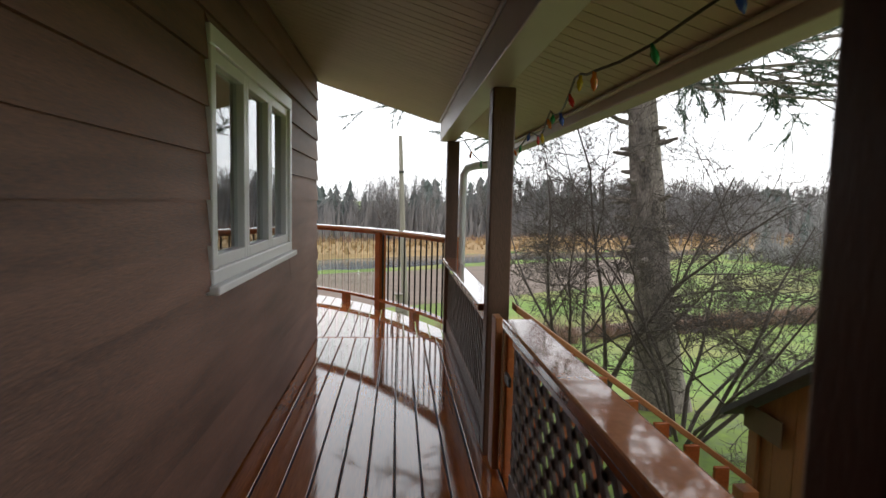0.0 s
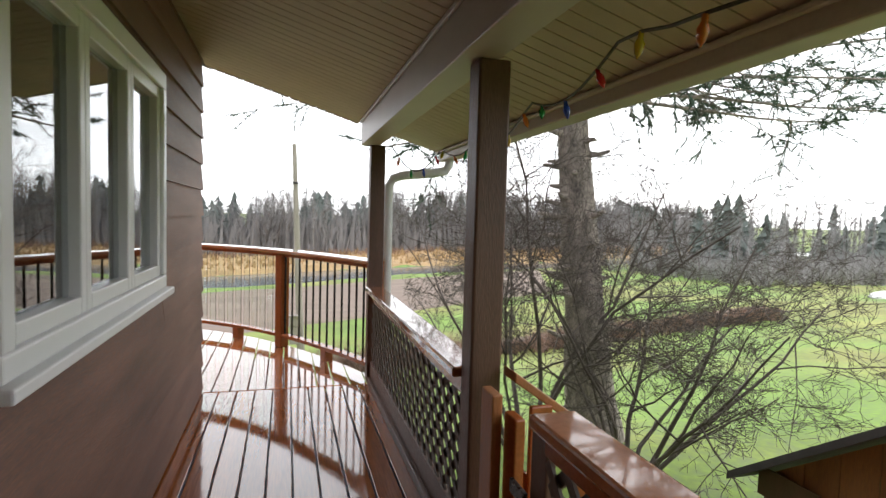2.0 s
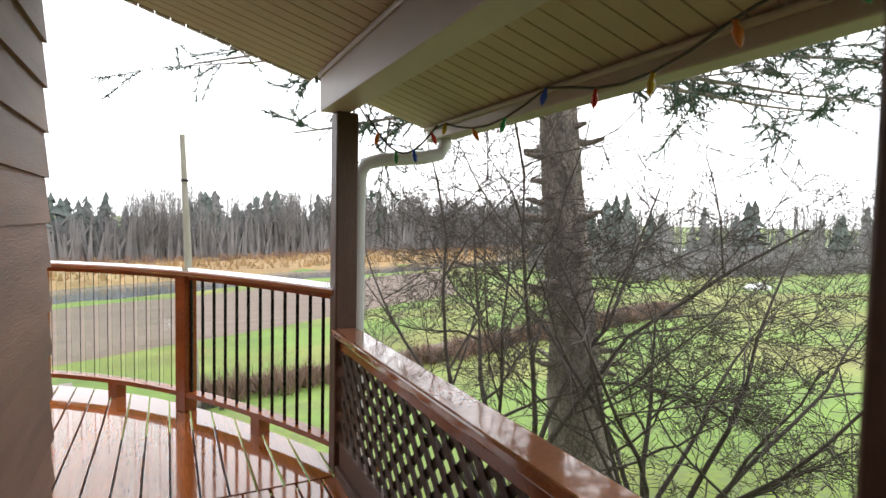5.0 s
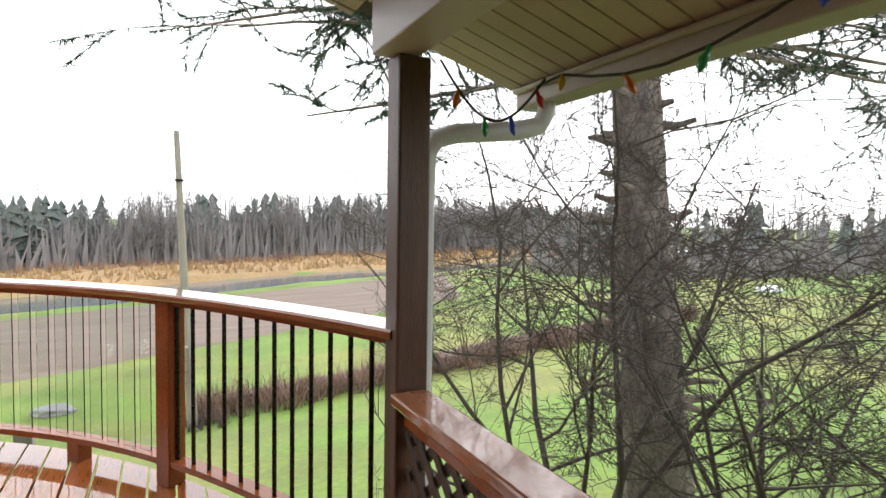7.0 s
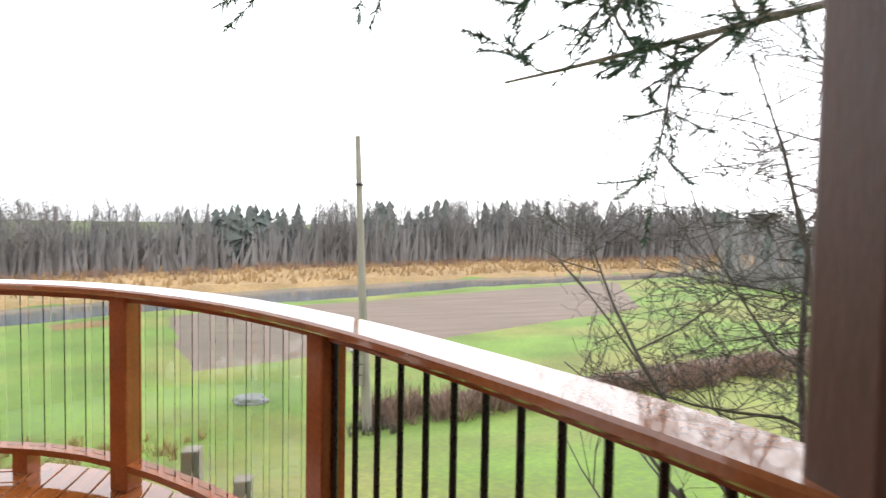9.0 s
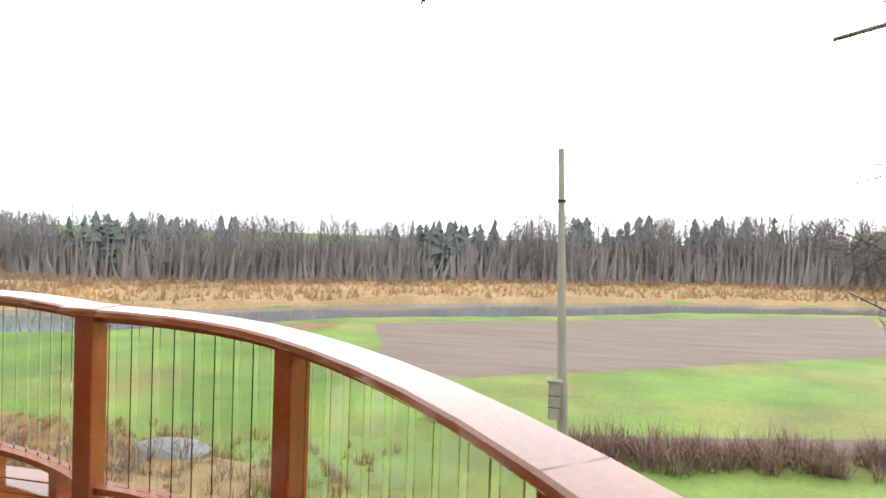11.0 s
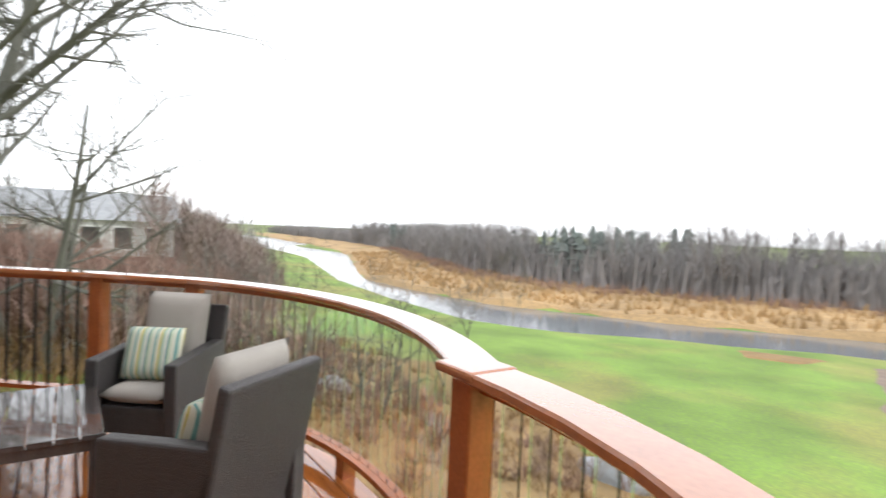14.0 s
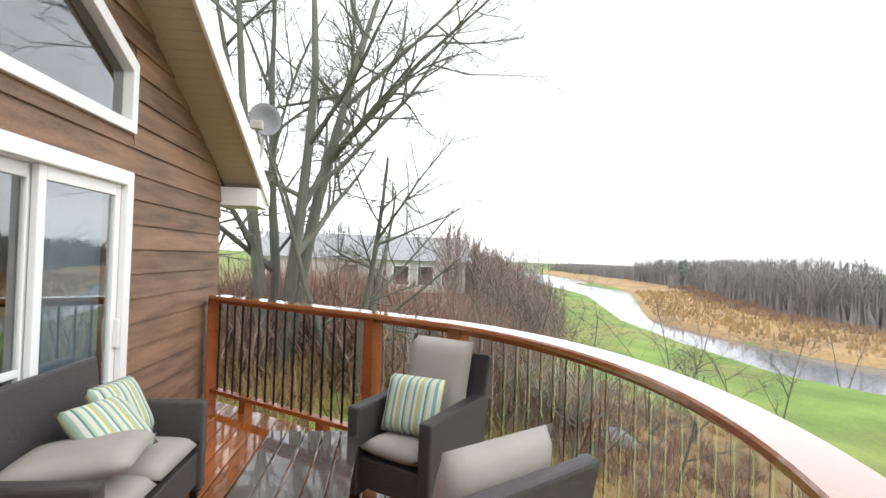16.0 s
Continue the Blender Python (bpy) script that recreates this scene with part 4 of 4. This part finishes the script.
def shrub(x, y, label, stems, seed, H=3.2, r=.055, lean=(0, 0), up=.13):
    rng = random.Random(seed)
    z = ground_z(x, y)
    e = base("bare_shrub", (x, y, z), label, "shrub", "leafless shrubs beside the porch")
    tips_max[0] = 4
    for k in range(stems):
        bm = bmesh.new()
        a = 6.283 * k / stems + rng.uniform(-.4, .4)
        d = Vector((math.cos(a) * .5 + lean[0], math.sin(a) * .5 + lean[1], 1))
        grow(bm, Vector((math.cos(a) * .12, math.sin(a) * .12, -.1)), d, H * rng.uniform(.7, 1.05), r * rng.uniform(.6, 1), 0, rng, up, .85, (4, 7), None, (7, 5, 4, 3, 3), .56)
        bad = [v for v in bm.verts if v.co.x + x < 2.3 or v.co.y + y > 11.5]
        bmesh.ops.delete(bm, geom=bad, context="VERTS")
        obj("stem", bm, TWIG, e)
    return e


shrub(4.35, 7.3, "multi-stemmed leafless shrub with fine dark twigs", 10, 21, 3.1, .036, (.12, -.05), .05)
shrub(3.6, 8.5, "leafless shrub with dark upright stems", 9, 35, 4.0, .040, (-.12, .05), .12)


def spruce():
    e = base("spruce_tree", (4.72, 8.65, ground_z(4.7, 8.6)), "tall old spruce with grey bark, dead stubs and green limbs", "tree")
    rng = random.Random(17)
    z0 = ground_z(4.7, 8.6)
    ax = lambda z: Vector((-.14 * (z - z0) * .85, .0, z - z0))
    rd = lambda z: max(.03, float(np.interp(z, (z0, z0 + .5, 0, 2.6, 5, 10.5), (.44, .34, .275, .20, .16, .02))))
    bm = bmesh.new()
    rings = []
    for i in range(60):
        z = z0 - .3 + 11.5 * i / 59
        c = ax(z)
        ring = []
        for k in range(20):
            a = 6.283 * k / 20
            rr = rd(z) * (1 + .10 * noise.noise((math.cos(a) * 2.2, math.sin(a) * 2.2, z * 1.3)) + .07 * noise.noise((math.cos(a) * 7, math.sin(a) * 7, z * 5)))
            ring.append(bm.verts.new(c + Vector((math.cos(a) * rr, math.sin(a) * rr, 0))))
        rings.append(ring)
    for a, b in zip(rings, rings[1:]):
        for k in range(20):
            bm.faces.new((a[k], a[(k + 1) % 20], b[(k + 1) % 20], b[k]))
    obj("trunk", bm, BARK, e, smooth=True)
    for i in range(44):
        z, a = rng.uniform(-.2, 3.1), rng.uniform(0, 6.283)
        d = Vector((math.cos(a), math.sin(a), rng.uniform(-.1, .2)))
        p = ax(z) + d * rd(z) * .8
        L = rng.uniform(.14, .42)
        bm = bmesh.new()
        tube(bm, [p, p + d * L * .5, p + d * L + Vector((0, 0, rng.uniform(-.03, .05)))], [.05, .032, .022], 7)
        obj("stub", bm, BARK, e)
    limbs, leaves = bmesh.new(), bmesh.new()
    tips_max[0] = 2
    for i in range(46):
        z = rng.uniform(2.75, 9.5) if i > 20 else rng.uniform(2.75, 4.9)
        a = rng.uniform(0, 6.283) if i > 20 else (rng.uniform(-1.1, .35) if i % 3 else rng.uniform(2.1, 2.9))
        L = float(np.interp(z, (2.75, 9.5), (3.9, .9))) * rng.uniform(.75, 1.15)
        if a > 1.5 and i <= 20:
            L *= .72
        tips = []
        d = Vector((math.cos(a), math.sin(a), rng.uniform(-.12, .16)))
        grow(limbs, ax(z) + d * rd(z) * .6, d, L, .032, 0, rng, -.02, .3, (7, 9), tips, (6, 4, 3, 3, 3), .36)
        for pts, lvl in tips:
            if lvl == 0:
                continue
            for s, t in zip(pts, pts[1:]):
                for _ in range(21 if lvl == 2 else 12):
                    c = s.lerp(t, rng.random())
                    v = ((t - s).normalized() * .7 + Vector((rng.gauss(0, .5), rng.gauss(0, .5), rng.gauss(-.12, .4)))).normalized()
                    w = v.cross(Vector((rng.gauss(0, 1), rng.gauss(0, 1), rng.gauss(0, 1)))).normalized() * rng.uniform(.003, .007)
                    q = c + v * rng.uniform(.04, .095)
                    leaves.faces.new((leaves.verts.new(c - w), leaves.verts.new(c + w), leaves.verts.new(q)))
    for m in (limbs, leaves):
        bad = [v for v in m.verts if v.co.x + 4.72 < 2.3 and v.co.y + 8.65 < 7.6 and v.co.z + z0 < 3.3]
        bmesh.ops.delete(m, geom=bad, context="VERTS")
    obj("limbs", limbs, BARK, e)
    tagged(obj("needles", leaves, NEEDLE, e), "dark green drooping needles", kind="stuff")
    return e


spruce()


def big_tree(x, y, label, seed, H, r, stems, lean=.22, deep=4):
    rng = random.Random(seed)
    z = ground_z(x, y)
    e = base("bare_tree", (x, y, z), label, "tree", "leafless trees by the deck")
    tips_max[0] = deep
    for k in range(stems):
        bm = bmesh.new()
        a = 6.283 * k / stems + .5
        d = Vector((math.cos(a) * lean, math.sin(a) * lean, 1))
        grow(bm, Vector((math.cos(a) * .2, math.sin(a) * .2, -.2)), d, H * rng.uniform(.8, 1), r * rng.uniform(.7, 1), 0, rng, .12, .34, (6, 8), None, (9, 6, 4, 3, 3), .5)
        obj("stem", bm, GREYBARK, e)
    return e


big_tree(-14.0, 6.6, "tall leafless tree with several mossy trunks", 9, 11, .21, 5, .13)
big_tree(-13.2, 8.4, "leafless grey tree with spreading boughs", 14, 6.5, .11, 3, .35, 3)
for i, (x, y, H) in enumerate(((-19, 8.6, 5.2), (-22, 6.8, 5.6), (-15, 12.5, 4.2), (-19, 15.5, 4.5), (-12, 15, 3.2), (-24, 22, 6), (-17, 21, 4.6), (-33, 38, 5), (-11, 12.4, 2.6))):
    big_tree(x, y, "thin leafless sapling on the slope", 40 + i, H, .045, 2, .25, 3)


def pole():
    z = ground_z(1.28, 21.8)
    e = base("utility_pole", (1.28, 21.8, z), "weathered grey timber pole standing in the lawn", "pole")
    bm = bmesh.new()
    tube(bm, [(0, 0, -.3), (-.2, 0, 4), (-.37, 0, 3.87 - z)], [.15, .11, .07], 14)
    obj("shaft", bm, WEATHER, e, smooth=False)
    boxes("band", [((-.42, -.13, 6.9), (-.20, .12, 6.96))], BLACK, e, .004)
    return e


pole()
e = base("nest_box", (.98, 21.62, -3.0), "weathered wooden nest box fixed to the pole", "nest box")
boxes("body", [((-.16, -.16, 0), (.14, .14, .95))], WEATHER, e, .01)
boxes("roof", [((-.22, -.22, .95), (.18, .18, 1.0))], WEATHER, e, .008)
for z in (.3, .6):
    boxes("slot", [((-.16, -.165, z), (.14, -.16, z + .02))], BLACK, e)
brush("pole_weeds", "dark weeds round the foot of the pole", TWIG, 14, lambda r: (1.3 + r.gauss(0, .3), 21.7 + r.gauss(0, .3)), .5, random.Random(2), 26)

for x, y, zt in ((-.50, 11.0, -.36), (-.10, 10.95, -.60)):
    z = ground_z(x, y)
    p = boxes("timber_stake", [((x - .07, y - .07, z - .2), (x + .07, y + .07, zt))], WEATHER, None, .012)
    tagged(p, "old square timber post in the grass below the deck", "post", "old timber posts")


def shed():
    x0, x1, y0, y1, yr = 3.24, 5.0, 1.95, 4.50, 3.22
    z = ground_z(4, 3)
    e = base("garden_shed", (x0, y1, z), "small cedar plank shed with a dark mossy roof", "shed")
    ez, rz = .16 - z, 1.06 - z
    n = 14
    for i in range(n):
        a, b = -(y1 - y0) * i / n, -(y1 - y0) * (i + .965) / n
        t = lambda y: ez + (rz - ez) * (1 - abs(y1 + y - yr) / (y1 - yr))
        bm = bmesh.new()
        vs = [bm.verts.new(p) for dx in (0, .03) for p in ((dx, a, 0), (dx, b, 0), (dx, b, t(b)), (dx, a, t(a)))]
        for f in ((0, 1, 2, 3), (7, 6, 5, 4), (0, 4, 5, 1), (1, 5, 6, 2), (2, 6, 7, 3), (3, 7, 4, 0)):
            bm.faces.new([vs[k] for k in f])
        obj("plank", bm, SHEDW, e)
    boxes("wall", [((.03, -.06, 0), (x1 - x0, -.02, ez - .02)), ((.03, -(y1 - y0), 0), (x1 - x0, -(y1 - y0) + .04, ez - .02))], SHEDW, e)
    for s in (1, -1):
        bm = bmesh.new()
        ye, zo = (yr + (y1 - yr + .2) * s) - y1, (rz - ez) / (y1 - yr) * (y1 - yr + .2)
        vs = [bm.verts.new((x, y, zz + dz)) for dz in (.02, .065) for x in (-.12, x1 - x0 + .1) for y, zz in ((yr - y1, rz), (ye, rz - zo))]
        for f in ((0, 1, 3, 2), (4, 6, 7, 5), (0, 4, 5, 1), (2, 3, 7, 6), (0, 2, 6, 4), (1, 5, 7, 3)):
            bm.faces.new([vs[k] for k in f])
        obj("roof", bm, ROOFING, e)
    boxes("corner_trim", [((-.03, -.07, 0), (-.001, .02, ez - .06))], SHEDW, e, .004)
    boxes("fascia", [((-.04, -.3, ez - .14), (-.032, .06, ez + .02))], POST, e)
    return e


shed()


def rock(x, y, s, seed):
    bm = bmesh.new()
    bmesh.ops.create_icosphere(bm, subdivisions=3, radius=1)
    for v in bm.verts:
        k = 1 + .35 * noise.noise(v.co * 1.3 + Vector((seed, 0, 0)))
        v.co = Vector((v.co.x * s * k * 1.4, v.co.y * s * k, v.co.z * s * .5 * k))
    return tagged(obj("boulder", bm, ROCK, at=pose(x, y, ground_z(x, y) + .1)), "grey boulder among weeds on the slope", "rock", "boulders")


rock(-8.3, 19.2, .7, 1)
rock(-15.5, 15.4, .55, 4)
rock(-2.5, 25.5, .4, 7)


def neighbour():
    z = -3.2
    e = base("neighbour_house", (-46, 8, z), "white neighbouring house with brick base and grey roof", "house")
    boxes("wall", [((-8, -9, 0), (0, 7.5, 4.6))], HOUSEW, e)
    boxes("base", [((-.1, -9.05, -1.5), (.06, 7.55, 1.9))], HOUSEB, e)
    bm = bmesh.new()
    vs = [bm.verts.new(p) for p in ((.5, -9.5, 4.5), (.5, 8, 4.5), (-4, 8, 6.6), (-4, -9.5, 6.6), (-8.5, -9.5, 4.5), (-8.5, 8, 4.5))]
    for f in ((0, 1, 2, 3), (3, 2, 5, 4), (0, 3, 4), (1, 5, 2), (0, 4, 5, 1)):
        bm.faces.new([vs[k] for k in f])
    obj("roof", bm, mat("neighbour roof", (.30, .31, .32), .8, .2, 2), e)
    for y in (-6.5, -2.5, 1.6, 3.6, 5.6):
        # Solid panes, the dimness of the rooms behind painted on as colour.
        boxes("window", [((.07, y, 2.5), (.10, y + 1.2, 4.0))], ROOM_SHADE, e)
        boxes("window_frame", [((.06, y - .12, 2.38), (.13, y, 4.12)), ((.06, y + 1.2, 2.38), (.13, y + 1.32, 4.12)), ((.06, y, 2.38), (.13, y + 1.2, 2.5)), ((.06, y, 4.0), (.13, y + 1.2, 4.12))], WHITE, e)
    return e


neighbour()
e = base("satellite_dish", (FX0 - .95, FY + .22, 2.72), "grey satellite dish mounted beside the roof edge", "dish")
bm = bmesh.new()
rings = [[bm.verts.new((.0 + .12 * (q / 5) ** 2, .2 * q / 5 * math.cos(6.283 * k / 20), .23 * q / 5 * math.sin(6.283 * k / 20))) for k in range(20)] for q in range(1, 6)]
for a, b in zip(rings, rings[1:]):
    for k in range(20):
        bm.faces.new((a[k], a[(k + 1) % 20], b[(k + 1) % 20], b[k]))
bm.faces.new(rings[0])
o = obj("reflector", bm, ROCK, e, smooth=True, at=pose(0, 0, .45, 0, -15, 20))
o.modifiers.new("thick", "SOLIDIFY").thickness = .012
bm = bmesh.new()
tube(bm, [(0, 0, .4), (.25, .02, .15), (.42, .02, .30)], [.018] * 3, 8)
tube(bm, [(0, 0, .4), (.05, 0, .1), (.30, -.02, -.52)], [.022] * 3, 8)
obj("mast", bm, TRIM, e)
boxes("receiver", [((.38, -.05, .28), (.48, .09, .38))], TRIM, e, .01)
# small garden things on the lawn
e = base("lawn_cover", (45, 33, ground_z(45, 33)), "white covered heap at the lawn's edge", "cover")
bm = bmesh.new()
bmesh.ops.create_icosphere(bm, subdivisions=3, radius=1)
for v in bm.verts:
    v.co = (v.co.x * 1.3, v.co.y * .9, max(0, v.co.z) * .55 + .05 * noise.noise(v.co * 3))
obj("sheet", bm, WHITE, e, smooth=True)

# ---- siding boards ----
wall = bpy.data.objects["wall_east"]
z = 1.455 - .205 * 8
while z < 2.7:
    zb, zt = max(z, -.02), min(z + .215, 2.72)
    spans = [(-2.5, 7.03)]
    if zb < WT + .03 and zt > WB - .06:
        spans = [(-2.5, W0 - .021), (W1 + .021, 7.03)]
        if zb < WB - .07:
            spans.append((W0 - .021, W1 + .021, zb, WB - .062))
        if zt > WT + .04:
            spans.append((W0 - .021, W1 + .021, WT + .032, zt))
    for s in spans:
        u, v = (s[2], s[3]) if len(s) > 2 else (zb, zt)
        bm = bmesh.new()
        lap(bm, ((0, s[0], u), (0, s[1], u), (0, s[1], v), (0, s[0], v)), (1, 0, 0))
        obj("siding_board", bm, SIDING_P, wall)
    z += .205
bm = bmesh.new()
wall = bpy.data.objects["wall_north"]
z = .63 - .18 * 4
while z < 3.9:
    zb, zt = max(z, -.02), z + .19
    lb, lt = [max(FX0, FX0 + (q - EAVE_Z + .01) / PITCH) for q in (zb, zt)]
    if lt < RIDGE:
        cuts = [(lb, lt, FX1, FX1)]
        if zb < DT + .05:
            cuts = [(lb, lt, D0 - .072, D0 - .072), (D1 + .072, D1 + .072, FX1, FX1)]
            if zt > DT + .06:
                bm = bmesh.new()
                lap(bm, ((D0 - .072, FY, DT + .052), (D1 + .072, FY, DT + .052), (D1 + .072, FY, zt), (D0 - .072, FY, zt)), (0, 1, 0))
                obj("siding_board", bm, SIDING_F, wall)
        elif zt > GB - .045 and zb < gable_top(G1):
            cuts = [(lb, lt, G0 - .042, G0 - .042)] if zb < GS + .02 else [(lb, lt, G0 + (zb - GS) / .42 - .12, G0 + (zb - GS) / .42 + .25)]
            if zb < GB - .05:
                bm = bmesh.new()
                lap(bm, ((G0 - .042, FY, zb), (G1, FY, zb), (G1, FY, GB - .042), (G0 - .042, FY, GB - .042)), (0, 1, 0))
                obj("siding_board", bm, SIDING_F, wall)
            if G1 < FX1:
                cuts.append((G1 + .002, G1 + .002, FX1, FX1))
        for a, b, c, d in cuts:
            if c - a > .03 and d - b > .03:
                bm = bmesh.new()
                lap(bm, ((a, FY, zb), (c, FY, zb), (d, FY, zt), (b, FY, zt)), (0, 1, 0))
                obj("siding_board", bm, SIDING_F, wall)
    z += .18

# ---- deck boards ----
E1 = sorted((x - .0, y + .12) for x, y in LINE1)
ex, ey = [p[0] for p in E1], [p[1] for p in E1]


def front_y(x):
    return float(np.interp(x, ex, ey))


deck = structure(boxes("floor", [((0.005, -2.5, -.30), (1.50, 7.0, -.045)), ((-1.05, 7.0, -.30), (.9, 8.2, -.045)), ((-4.9, 7.28, -.30), (-1.05, 9.6, -.045)),
                                 ((-.9, 8.2, -.3), (.2, 9.0, -.045)), ((-6.0, 7.28, -.3), (-4.9, 8.3, -.045))], POST), "deck frame under wet red-brown boards")


def board(c, material):
    bm = bmesh.new()
    t = [bm.verts.new((x, y, 0)) for x, y in c]
    b = [bm.verts.new((x, y, -.035)) for x, y in c]
    bm.faces.new(t)
    bm.faces.new(b[::-1])
    for j in range(4):
        bm.faces.new((t[j], b[j], b[(j + 1) % 4], t[(j + 1) % 4]))
    return obj("deck_board", bm, material, deck, .004)


W = .143
for i in range(11):
    a, b = .012 + i * W, .012 + (i + 1) * W - .010
    if a < 1.5:
        board([(a, -2.4), (min(b, 1.56), -2.4), (min(b, 1.56), 6.985), (a, 6.985)], DECK_Y)
x = -1.05
while x < 1.62:
    a, b = x, x + W - .010
    ya, yb = front_y(a), front_y(b)
    y0 = 7.0 if b > 0 else FY + .03
    if min(ya, yb) > y0 + .02:
        board([(a, y0), (b, y0), (b, yb), (a, ya)], DECK_Y)
    x += W


def left_x(y):
    if y <= 9.66:
        return float(np.interp(y, (7.28, 7.42, 9.03, 9.66), (-7.0, -6.95, -5.6, -5.02)))
    r = AR + .10
    return AC[0] - math.sqrt(max(0, r * r - (y - AC[1]) ** 2))


def right_x(y):
    if y < front_y(-1.06):
        return -1.062
    r = AR + .10
    q = AC[0] + math.sqrt(max(0, r * r - (y - AC[1]) ** 2))
    return max(q, -1.95) if y < 10.08 else q


y = FY + .03
while y < AC[1] + AR + .06:
    a, b = y, y + W - .010
    l0, l1, r0, r1 = left_x(a), left_x(b), right_x(a), right_x(b)
    if r0 - l0 > .15 and r1 - l1 > .1:
        board([(l0, a), (r0, a), (r1, b), (l1, b)], DECK_X)
    y += W
